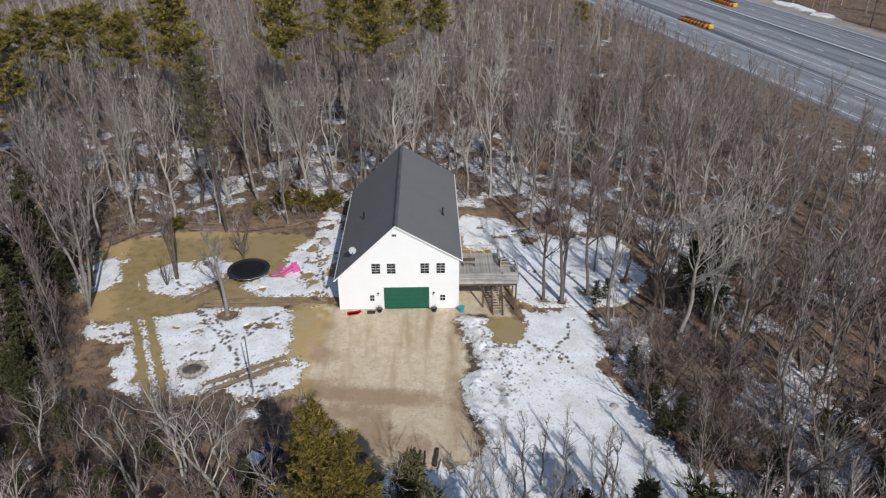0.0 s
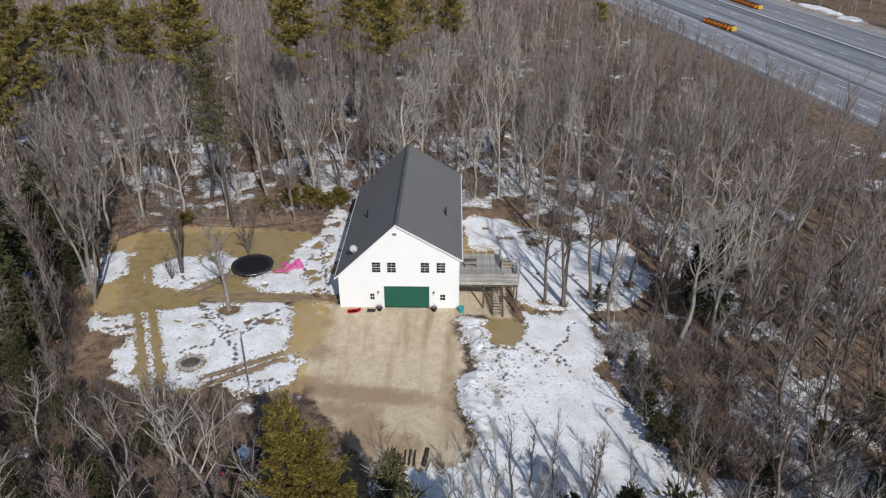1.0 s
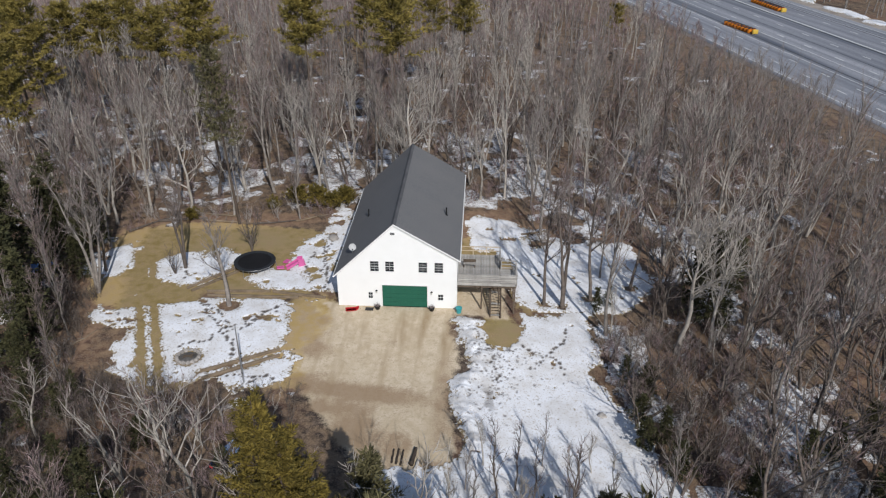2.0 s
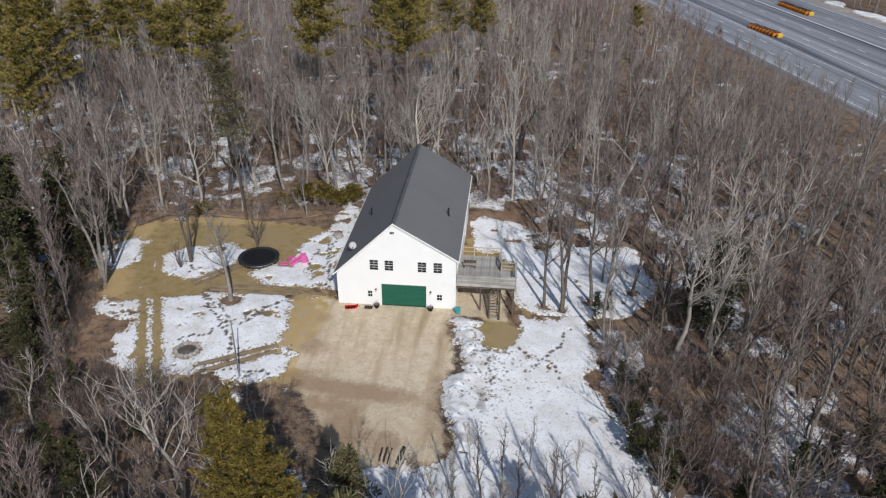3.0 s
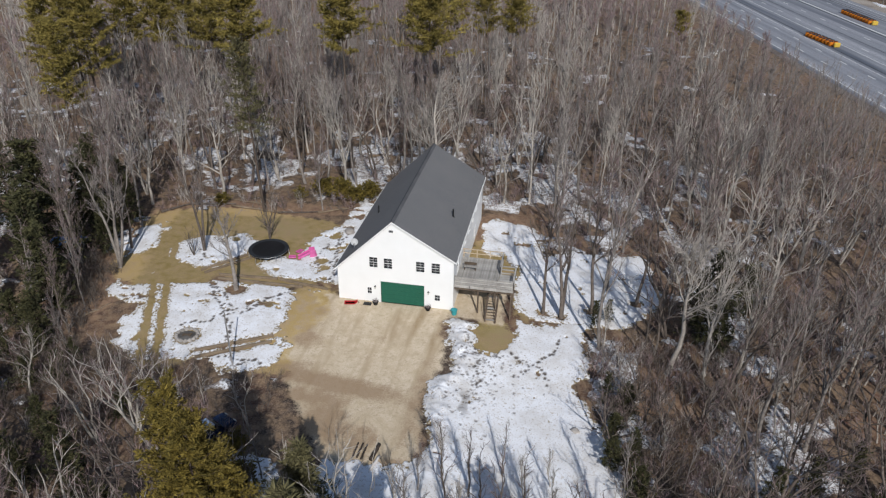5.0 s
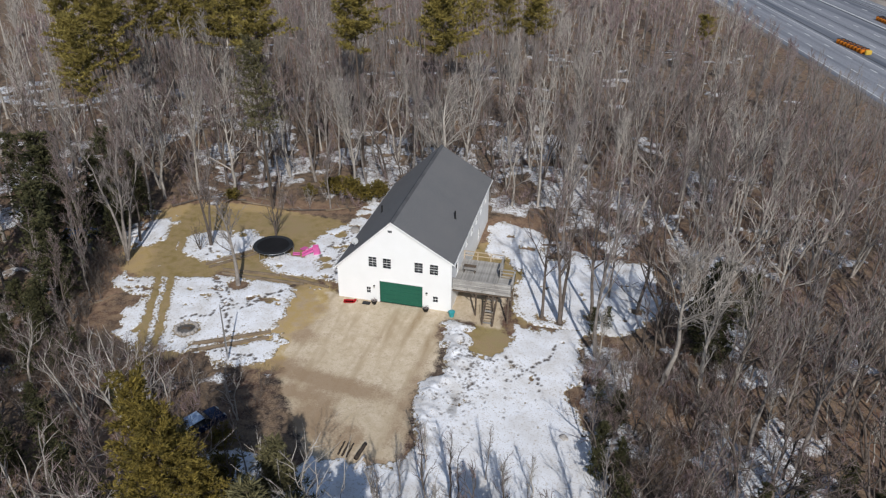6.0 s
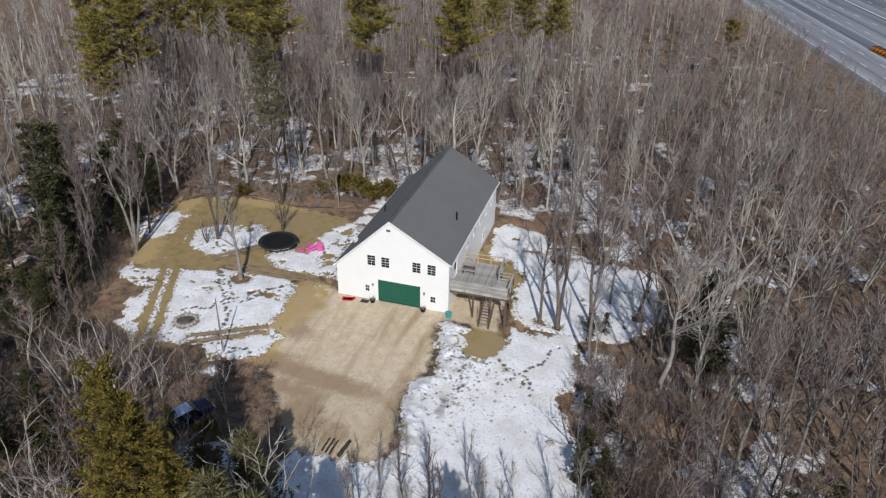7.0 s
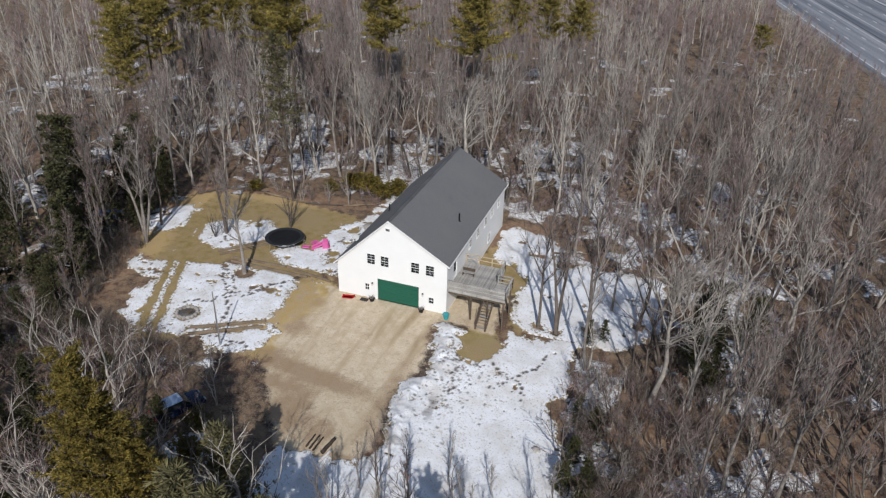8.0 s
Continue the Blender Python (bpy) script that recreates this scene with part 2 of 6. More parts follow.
def glass_material():
    m, n, l, b = blank("window_glass", 0.12)
    f = noise_node(n, l, 1.2, 2)
    l.new(ramp_node(n, l, f, 0.3, 0.7, (0.012, 0.014, 0.017), (0.035, 0.04, 0.045)), b.inputs["Base Color"])
    b.inputs["Specular IOR Level"].default_value = 0.12
    return m


M_GLASS = glass_material()
M_CARPAINT = grained("dark_blue_car_paint", (0.008, 0.016, 0.045), (0.014, 0.024, 0.06), rough=0.22, bump=0.0)
# the sky's reflection on the car roof, put into its colour
M_ROOF_SKY = grained("roof_sky_sheen", (0.36, 0.47, 0.62), (0.45, 0.55, 0.68), rough=0.2, bump=0.0)
M_SHEET = grained("blue_tarp", (0.05, 0.13, 0.30), (0.11, 0.21, 0.40), rough=0.5, bump=0.2)
M_TYRE = grained("tyre_rubber", (0.012, 0.012, 0.012), (0.03, 0.03, 0.03), rough=0.8, bump=0.0)


# ---- mesh helpers ----
def link_mesh(name, bm, material, smooth=False):
    me = bpy.data.meshes.new(name)
    bm.normal_update()
    bm.to_mesh(me)
    bm.free()
    for m in material if isinstance(material, (list, tuple)) else (material,):
        me.materials.append(m)
    if smooth:
        me.shade_smooth()
    return new(name, me)


def part(name, bm, material, parent, label="", smooth=False):
    ob = link_mesh(name, bm, material, smooth)
    ob.parent = parent
    return tagged(ob, label)


def thing(name, m, label, category, group="", kind=""):
    ob = new(name)
    ob.empty_display_size = 0.2
    ob.matrix_world = m
    return tagged(ob, label, category, group, kind)


def add_box(bm, lo, hi, m=None, bevel=0.0):
    c = [(a + b) / 2 for a, b in zip(lo, hi)]
    s = [b - a for a, b in zip(lo, hi)]
    r = bmesh.ops.create_cube(bm, size=1, matrix=(m or Matrix()) @ Matrix.Translation(c) @ Matrix.Diagonal((*s, 1)))
    if bevel:
        edges = list({e for v in r["verts"] for e in v.link_edges})
        bmesh.ops.bevel(bm, geom=edges, offset=bevel, segments=1, affect="EDGES")
    return bm


def box(lo, hi, m=None, bevel=0.0):
    return add_box(bmesh.new(), lo, hi, m, bevel)


def add_tube(bm, pts, radii, sides=8, cap=True):
    pts = [Vector(p) for p in pts]
    rings = []
    for i, p in enumerate(pts):
        d = (pts[min(i + 1, len(pts) - 1)] - pts[max(i - 1, 0)]).normalized()
        u = d.cross((0, 0, 1) if abs(d.z) < 0.9 else (1, 0, 0)).normalized()
        w = d.cross(u)
        r = radii[i] if isinstance(radii, (list, tuple)) else radii
        rings.append([bm.verts.new(p + (u * math.cos(a) + w * math.sin(a)) * r) for a in (2 * math.pi * k / sides for k in range(sides))])
    for a, b in zip(rings, rings[1:]):
        for k in range(sides):
            bm.faces.new((a[k], b[k], b[(k + 1) % sides], a[(k + 1) % sides]))
    if cap:
        bm.faces.new(rings[0])
        bm.faces.new(rings[-1][::-1])
    bmesh.ops.recalc_face_normals(bm, faces=bm.faces)
    return bm


def tube(pts, radii, sides=8):
    return add_tube(bmesh.new(), pts, radii, sides)


def lathe(profile, sides=20):
    """A turned shape from (radius, height) pairs."""
    bm = bmesh.new()
    rings = [[bm.verts.new((r * math.cos(2 * math.pi * k / sides), r * math.sin(2 * math.pi * k / sides), z)) for k in range(sides)] for r, z in profile]
    for a, b in zip(rings, rings[1:]):
        for k in range(sides):
            bm.faces.new((a[k], a[(k + 1) % sides], b[(k + 1) % sides], b[k]))
    bm.faces.new(rings[0][::-1])
    bm.faces.new(rings[-1])
    return bm


def array_mesh(name, verts, faces, materials, index=None):
    """A mesh from numpy arrays of points and of triangles or quads."""
    me = bpy.data.meshes.new(name)
    verts, faces = np.asarray(verts, dtype=np.float32), np.asarray(faces, dtype=np.int32)
    k = faces.shape[1]
    me.vertices.add(len(verts))
    me.vertices.foreach_set("co", verts.ravel())
    me.loops.add(faces.size)
    me.loops.foreach_set("vertex_index", faces.ravel())
    me.polygons.add(len(faces))
    me.polygons.foreach_set("loop_start", np.arange(0, faces.size, k, dtype=np.int32))
    for m in materials:
        me.materials.append(m)
    if index is not None:
        me.polygons.foreach_set("material_index", np.asarray(index, dtype=np.int32))
    me.update(calc_edges=True)
    return me


# ---- the lie of the land ----
def ss(a, b, v):
    t = np.clip((v - a) / (b - a), 0, 1)
    return t * t * (3 - 2 * t)


def hash2(i, j, seed):
    h = (i * 374761393 + j * 668265263 + seed * 1274126177) & 0xFFFFFFFF
    h = ((h ^ (h >> 13)) * 1274126177) & 0xFFFFFFFF
    return ((h ^ (h >> 16)) & 0xFFFF) / 65535.0


def vnoise(x, y, seed=0):
    i, j = np.floor(x).astype(np.int64), np.floor(y).astype(np.int64)
    u, v = x - i, y - j
    u, v = u * u * (3 - 2 * u), v * v * (3 - 2 * v)
    a, b, c, d = hash2(i, j, seed), hash2(i + 1, j, seed), hash2(i, j + 1, seed), hash2(i + 1, j + 1, seed)
    return a * (1 - u) * (1 - v) + b * u * (1 - v) + c * (1 - u) * v + d * u * v


def fbm(x, y, size, seed=0, octaves=4):
    t, amp, tot = 0.0, 1.0, 0.0
    for o in range(octaves):
        t = t + amp * vnoise(x / size * 2 ** o + 17.3 * o, y / size * 2 ** o + 5.1 * o, seed + o)
        tot += amp
        amp *= 0.55
    return t / tot


ROAD_DIR, ROAD_NORMAL = (0.2164, -0.9763), (0.9763, 0.2164)
ROAD_NEAR, ROAD_FAR = 91.6, 146.0


def across_road(x, y):
    return x * ROAD_NORMAL[0] + y * ROAD_NORMAL[1]


def open_yard(x, y):
    """Above 0 inside the clearing round the house, below 0 in the woods; about metres from its edge."""
    left = np.minimum.reduce([x + 38 - 0.25 * np.clip(-y, 0, 20) * 1.6, -6 - x, y + 15.0 - 0.10 * (x + 10), 17.5 + 0.18 * (x + 38) * 0.6 - y])
    front = np.minimum.reduce([x + 9.5 - 0.55 * np.clip(-16 - y, 0, 9), 21.0 - 0.32 * (y + 10) * (y < -10) - x, y + 29.0, 3.0 - y])
    house = np.minimum.reduce([x + 11, 15 - x, y + 2, 26 - y])
    side = np.minimum.reduce([x - 5, 27.5 - x, y + 1.5, 18 - y])
    return np.maximum.reduce([left, front, house, side]) + (fbm(x, y, 5.0, 40) - 0.5) * 3.0


def land(x, y):
    x, y = np.asarray(x, dtype=float), np.asarray(y, dtype=float)
    z = (-0.95 * ss(6.0, 15.0, x) - 0.35 * ss(-4, -13, y)) * (1 - ss(ROAD_NEAR - 40, ROAD_NEAR - 8, across_road(x, y)))
    wild = ss(0, 14, -open_yard(x, y)) * (1 - ss(ROAD_NEAR - 24, ROAD_NEAR - 6, across_road(x, y)))
    return z + wild * (fbm(x, y, 30.0, 7, 2) - 0.5) * 2.2


def land_at(x, y):
    return float(land(np.array([x]), np.array([y]))[0])


def blob(x, y, cx, cy, rx, ry, turn=0.0):
    c, s = math.cos(radians(turn)), math.sin(radians(turn))
    u, v = (x - cx) * c + (y - cy) * s, -(x - cx) * s + (y - cy) * c
    return (1 - np.sqrt((u / rx) ** 2 + (v / ry) ** 2)) * min(rx, ry)


def lane(x, y, a, b, half):
    """Metres inside a straight strip from a to b."""
    ax, ay, bx, by = *a, *b
    t = np.clip(((x - ax) * (bx - ax) + (y - ay) * (by - ay)) / ((bx - ax) ** 2 + (by - ay) ** 2), 0, 1)
    return half - np.hypot(x - ax - t * (bx - ax), y - ay - t * (by - ay))


def forecourt(x, y):
    """Metres inside the dirt drive in front of the house."""
    left = x + 8.9 + 0.05 * y + 1.0 * np.sin(y * 0.5) * (y > -14) - 0.70 * np.clip(-14.5 - y, 0, 12)
    right = 5.7 + 0.5 * np.sin(y * 0.55) - x
    main = np.minimum.reduce([left, right, y + 23.7, 0.6 - y])
    under = np.minimum.reduce([x - 4, 11.0 - x, y + 1.2, 7.5 - y])
    return np.maximum(main, under)


# ground sheet: fine round the house, coarser outwards
def spaced(lo, hi, fine):
    """Grid lines: fine from lo to hi, then 2.5 m, then ever wider to the horizon."""
    steps = np.concatenate([np.arange(2.5, 120, 2.5), 120 + np.cumsum(np.geomspace(6, 500, 18))])
    return np.concatenate([lo - steps[::-1], np.arange(lo, hi + 1e-6, fine), hi + steps])


def sheet(name, xs, ys, height, material):
    gx, gy = np.meshgrid(xs, ys)
    z = height(gx, gy)
    idx = np.arange(gx.size).reshape(gx.shape)
    quads = np.stack([idx[:-1, :-1], idx[:-1, 1:], idx[1:, 1:], idx[1:, :-1]], -1).reshape(-1, 4)
    me = array_mesh(name, np.stack([gx, gy, z], -1).reshape(-1, 3), quads, [material])
    me.shade_smooth()
    return me, gx, gy


def build_ground():
    me, gx, gy = sheet("ground", spaced(-44, 32, 0.6), spaced(-34, 27, 0.6), land, M_GROUND)
    x, y = gx.ravel(), gy.ravel()
    dirt = np.maximum(np.clip(0.5 + forecourt(x, y) * 0.45, 0, 1), np.clip(0.30 + blob(x, y, -10.4, -6, 3.6, 6.8) * 0.08, 0, 0.38))
    lawn = np.clip(0.5 + (np.maximum.reduce([
        blob(x, y, -10.2, -6, 4.6, 8.0), blob(x, y, -26, 13, 13, 6), blob(x, y, -17, 9, 9, 9), blob(x, y, -32.5, 5, 4.5, 6.5),
        blob(x, y, 10.4, -4.0, 2.6, 3.6), blob(x, y, 13.3, 4, 1.6, 3.2), blob(x, y, 9, 12, 4, 6),
        blob(x, y, -28.0, 1.5, 5, 5.5), blob(x, y, -23.5, -8, 4.0, 8, 20)])) * 0.4, 0, 1)
    # browner band and track marks, and patches growing towards the drive's lower end
    brown_dirt = np.clip(0.5 + np.maximum.reduce([
        blob(x, y, -3.2, -14.0, 8.0, 1.4, -8) - 0.05, (0.85 * ss(-11.5, -17, y) + (fbm(x, y, 4.0, 51, 3) - 0.5) * 3.4 - 0.85) * (forecourt(x, y) > -1), blob(x, y, 4.9, -15, 0.7, 5.5),
        blob(x, y, 5.0, -23.4, 2.5, 1.2), blob(x, y, -8.8, -12.2, 2.4, 0.7, 12)]) * 0.5, 0, 1)
    swept = np.clip(0.5 + np.maximum.reduce([blob(x, y, -25, 19.5, 14, 2.6, 6), blob(x, y, -37, 12, 2.5, 8), blob(x, y, -35.5, -4, 4.5, 10), blob(x, y, -10.0, -6.5, 4.2, 8.5), blob(x, y, 9, 20, 5, 5), blob(x, y, 27, -8, 5, 4), blob(x, y, 17, 20, 9, 2.5)]) * 0.4, 0, 1)
    col = np.stack([dirt, lawn, brown_dirt, swept], -1).astype(np.float32)
    at = me.attributes.new("cover", "FLOAT_COLOR", "POINT")
    at.data.foreach_set("color", col.ravel())
    return tagged(new("ground", me), "yard of packed dirt, yellowed lawn and brown leaf litter", "ground", kind="structure")


build_ground()


# ---- snow ----
def footprints(x, y, a, b, bend, seed):
    """How deep, 0 to 1, a line of uneven boot prints from a to b is trodden."""
    rnd = random.Random(seed)
    ln = math.dist(a, b)
    n = int(ln / 0.33)
    dx, dy = (b[0] - a[0]) / ln, (b[1] - a[1]) / ln
    out = np.zeros(x.shape)
    for k in range(n):
        if rnd.random() < 0.06:
            continue
        t = (k + rnd.random()) / n
        off = bend * math.sin(t * math.pi) + 0.25 * math.sin(t * 9 + seed) + rnd.gauss(0, 0.14)
        px, py = a[0] + (b[0] - a[0]) * t - dy * off, a[1] + (b[1] - a[1]) * t + dx * off
        near = (np.abs(x - px) < 1) & (np.abs(y - py) < 1)
        deep = rnd.uniform(0.13, 0.24) - np.hypot(x[near] - px, (y[near] - py) * rnd.uniform(0.7, 1.0))
        out[near] = np.maximum(out[near], np.clip(deep / 0.07, 0, 1))
    return out


def snow_sheet(name, label, x0, x1, y0, y1, step, field, depth, bank=None, cover=None):
    gx, gy = np.meshgrid(np.arange(x0, x1, step), np.arange(y0, y1, step))
    f, trod = field(gx, gy)
    top = land(gx, gy)
    z = np.where(f > 0, top + 0.02 + depth * (1 - np.exp(-np.clip(f, 0, None) * 3)) + 0.05 * (fbm(gx, gy, 1.2, 3) - 0.5), top - 0.10)
    if bank:
        z = z + np.where(f > 0, bank(gx, gy) * np.clip(f * 2, 0, 1), 0)
    z = z - 0.07 * trod * (f > 0)
    idx = np.arange(gx.size).reshape(gx.shape)
    quads = np.stack([idx[:-1, :-1], idx[:-1, 1:], idx[1:, 1:], idx[1:, :-1]], -1).reshape(-1, 4)
    keep = (f.ravel()[quads] > 0).any(1)
    quads = quads[keep]
    used, inv = np.unique(quads, return_inverse=True)
    me = array_mesh(name, np.stack([gx, gy, z], -1).reshape(-1, 3)[used], inv.reshape(-1, 4), [cover or M_SNOW])
    me.shade_smooth()
    at = me.attributes.new("lying", "FLOAT", "POINT")
    at.data.foreach_set("value", np.clip(f.ravel()[used], -1, 3).astype(np.float32))
    at = me.attributes.new("trodden", "FLOAT", "POINT")
    at.data.foreach_set("value", trod.ravel()[used].astype(np.float32))
    return tagged(new(name, me), label, "snow", kind="stuff")


def ragged(x, y, seed):
    return (fbm(x, y, 3.0, seed, 4) - 0.5) * 3.0 + (fbm(x, y, 0.8, seed + 9, 3) - 0.5) * 1.7


def left_snow(x, y):
    f = np.maximum.reduce([blob(x, y, -20.0, -6.2, 9.0, 7.4), blob(x, y, -29.5, -2.5, 4.2, 3.6), blob(x, y, -13.8, -10.6, 4.5, 3.6),
                           blob(x, y, -16, -1.0, 4.2, 2.6), blob(x, y, -22.5, -11.6, 4.5, 2.3), blob(x, y, -26.3, 7.0, 4.8, 4.2),
                           blob(x, y, -23.2, 9.4, 2.2, 2.4), blob(x, y, -15.2, 5.3, 3.6, 2.4), blob(x, y, -36, 8, 3, 5)])
    f = f + ragged(x, y, 60) * 0.75
    f = np.minimum(f, (fbm(x, y, 1.5, 33, 3) - 0.25) * 6)
    for a, b, h in (((-34.3, 10.6), (-22.6, -16), 0.36), ((-32.7, 10.8), (-21.1, -16), 0.36),
                    ((-32, -1), (-24, 1.2), 1.3), ((-23.5, 1.3), (-7, 1.8), 0.7), ((-25.1, 2.3), (-20.6, 7.5), 0.25), ((-24.4, 1.8), (-20.2, 6.6), 0.25),
                    ((-18.7, -11.9), (-11.8, -8.2), 0.2), ((-18.2, -12.9), (-11.6, -9.1), 0.2)):
        f = np.minimum(f, -lane(x, y, a, b, h) + (fbm(x, y, 0.8, 70) - 0.5) * 0.7)
    f = np.minimum(f, -blob(x, y, -20.6, -9.8, 1.25, 1.2) )
    f = np.minimum(f, -blob(x, y, -19.3, -0.8, 1.1, 0.9))
    trod = np.zeros(x.shape)
    for k, (a, b, bend) in enumerate((((-24, 0.5), (-18.5, -5.5), 0.4), ((-23.4, 0.3), (-18.2, -5.0), 0.8), ((-18.5, -5.2), (-13.2, 0.4), -0.5), ((-18.3, -5.6), (-14, -0.8), -0.9),
                                      ((-18.5, -5.4), (-15.8, -11.5), 0.5), ((-18.6, -5.6), (-22.5, -8.2), 0.5), ((-13.0, -12), (-15.2, -15), 0.3), ((-16, -12.5), (-11, -13), 0.5),
                                      ((-28, 7), (-26, 4.4), 0.3), ((-31, -3), (-28.5, -5.5), 0.2))):
        trod = np.maximum(trod, footprints(x, y, a, b, bend, k))
    return f, trod


def house_snow(x, y):
    f = np.maximum.reduce([blob(x, y, -11.5, 12, 3.2, 9.5, -12), blob(x, y, -10.2, 4, 2.6, 4), blob(x, y, -10.3, 20.5, 2.0, 4)]) + ragged(x, y, 62) * 0.7
    f = np.minimum(f, (fbm(x, y, 1.5, 34, 3) - 0.29) * 6)
    f = np.minimum(f, -lane(x, y, (-25.3, 2.4), (-7, 1.6), 0.8))
    f = np.minimum(f, -7.45 - x)
    trod = np.zeros(x.shape)
    for k, (a, b, bend) in enumerate((((-9, 2.5), (-10.5, 9), 0.3), ((-10.5, 9), (-12.5, 15), -0.6), ((-11.5, 4), (-12.5, 12), 0.5), ((-10, 6), (-11, 17), 0.4))):
        trod = np.maximum(trod, footprints(x, y, a, b, bend, 20 + k))
    return f, trod


def right_snow(x, y):
    edge = np.minimum.reduce([x - 5.9 - 0.5 * np.sin(y * 0.55), 20.2 + 0.5 * np.clip(-12 - y, 0, 20) - x, y + 31, 1.2 - y])
    edge = np.maximum.reduce([edge, np.minimum.reduce([x + 1.6, 9 - x, -23.2 - y, y + 31]), blob(x, y, -7.6, -26.0, 2.8, 2.3)])
    f = edge * 0.8 + ragged(x, y, 64) * 0.75
    f = np.minimum(f, (fbm(x, y, 1.3, 35, 3) - 0.13) * 6)
    f = np.minimum(f, -blob(x, y, 10.7, -3.2, 1.7, 2.7) + ragged(x, y, 65) * 1.1)
    f = np.minimum(f, -np.minimum(np.minimum(x - 4, 12.5 - x), y + 1.6) + ragged(x, y, 66) * 0.3)
    rnd = random.Random(5)
    trod = footprints(x, y, (17.5, -1.5), (13, -9), 0.8, 31)
    for k, (a, b, bend) in enumerate((((8.4, -5.2), (9.8, -12.0), 0.5), ((12.2, -5.5), (16.8, -9.2), 0.8))):
        trod = np.maximum(trod, footprints(x, y, a, b, bend, 32 + k))
    for k in range(330):    # clods and leaves thrown up from the drive
        px, py = rnd.gauss(9.6, 1.9), rnd.gauss(-8.5, 4.6)
        near = (np.abs(x - px) < 0.6) & (np.abs(y - py) < 0.6)
        trod[near] = np.maximum(trod[near], rnd.uniform(0.4, 1.0) * (np.hypot(x[near] - px, y[near] - py) < rnd.uniform(0.07, 0.15)))
    stain = np.clip(blob(x, y, 9.0, -14.2, 1.0, 2.2) * 2, 0, 1) * np.clip((fbm(x, y, 0.7, 97, 3) - 0.47) * 6, 0, 0.5)
    sand = 0.30 * np.exp(-((x - 6.9 - 0.5 * np.sin(y * 0.55)) / 1.3) ** 2) * np.clip((fbm(x, y, 0.9, 98, 3) - 0.38) * 5, 0, 1)
    return f, np.maximum.reduce([trod, stain, sand])


def drive_bank(x, y):
    """Ploughed lumps heaped along the drive's edge."""
    ridge = np.exp(-((x - 7.2 - 0.5 * np.sin(y * 0.55)) / 1.1) ** 2) * ss(-24, -19, y) * (1 - ss(-2.5, -0.5, y))
    return ridge * (0.12 + 0.75 * np.clip(fbm(x, y, 1.1, 45, 3) - 0.35, 0, 1))


def side_snow(x, y):
    f = np.maximum.reduce([blob(x, y, 20, 9, 8.5, 8.5), blob(x, y, 15.5, 6, 3.5, 5), blob(x, y, 24.5, 13, 4, 5), blob(x, y, 10.5, 20, 4, 3), blob(x, y, 12.5, 14, 2.5, 4), blob(x, y, 8.6, 18, 2.6, 5)]) + ragged(x, y, 68) * 0.8
    f = np.minimum(f, (fbm(x, y, 1.5, 36, 3) - 0.16) * 6)
    f = np.minimum(f, y - 1.0)
    for c in ((15.4, 2.7), (17.3, 2.3), (20.7, 4.1), (25.6, 6.6)):
        f = np.minimum(f, -blob(x, y, c[0], c[1], 0.7, 0.6) + (fbm(x, y, 0.7, 95) - 0.35) * 0.9)
    return f, np.zeros(x.shape)


def woods_snow(x, y):
    n = fbm(x, y, 7.0, 80, 5)
    lie = 0.585 - 0.075 * ss(4, 22, x) * (1 - ss(40, 60, x)) * (1 - ss(25, 50, y)) + 0.03 * ss(5, 30, -x) + 0.10 * ss(-12, -18, y) * ss(-4, -12, x) + 0.12 * ss(45, 80, y) - 0.09 * np.clip(blob(x, y, -37, 35, 12, 8) / 4, 0, 1) - 0.09 * np.clip(blob(x, y, -12, 36, 24, 10) / 4, 0, 1) - 0.05 * ss(18, 26, y) * (1 - ss(48, 62, y)) * (1 - ss(15, 40, x)) - 0.08 * np.clip(blob(x, y, 20, 27, 14, 15) / 4, 0, 1) + 0.16 * ss(38, 52, x) - 0.04 * np.clip(blob(x, y, 36, -18, 16, 14) / 4, 0, 1)
    f = (n - lie) * 6 + (fbm(x, y, 2.2, 84, 4) - 0.5) * 5.0
    f = np.minimum(f, -open_yard(x, y) * 0.8 + 0.5)
    return np.minimum(f, (ROAD_NEAR - 6 - across_road(x, y))), np.zeros(x.shape)


snow_sheet("snow_patch", "old snow with boot prints and melted ruts on the lawn", -41, -8.5, -18.5, 16, 0.12, left_snow, 0.10)
snow_sheet("snow_patch", "strip of trodden snow beside the white house", -17, -7.2, -1, 26, 0.12, house_snow, 0.10)
snow_sheet("snow_patch", "bright old snowfield beside the dirt drive", -12, 30, -33, 3, 0.13, right_snow, 0.10, drive_bank)
snow_sheet("snow_patch", "snow under bare trees beside the wooden deck", 6, 32, -1, 26, 0.2, side_snow, 0.10)
snow_sheet("snow_patch", "patchy melting snow on the forest floor", -100, 80, -46, 130, 0.45, woods_snow, 0.09, None, M_LITTER_SHADE)


# ---- the house ----
XL, XR, YB = -7.25, 5.62, 22.6          # outer wall faces
RIDGE_X, RIDGE_Z = -1.0, 10.25          # top of the roof
EAVE_LX, EAVE_LZ, EAVE_RX, EAVE_RZ = -7.62, 3.85, 5.92, 6.15
OVER = 0.20                              # roof overhang at the gables
SL_L = (RIDGE_Z - EAVE_LZ) / (RIDGE_X - EAVE_LX)
SL_R = (RIDGE_Z - EAVE_RZ) / (EAVE_RX - RIDGE_X)


def roof_z(x):
    return RIDGE_Z - (SL_L * (RIDGE_X - x) if x < RIDGE_X else SL_R * (x - RIDGE_X))


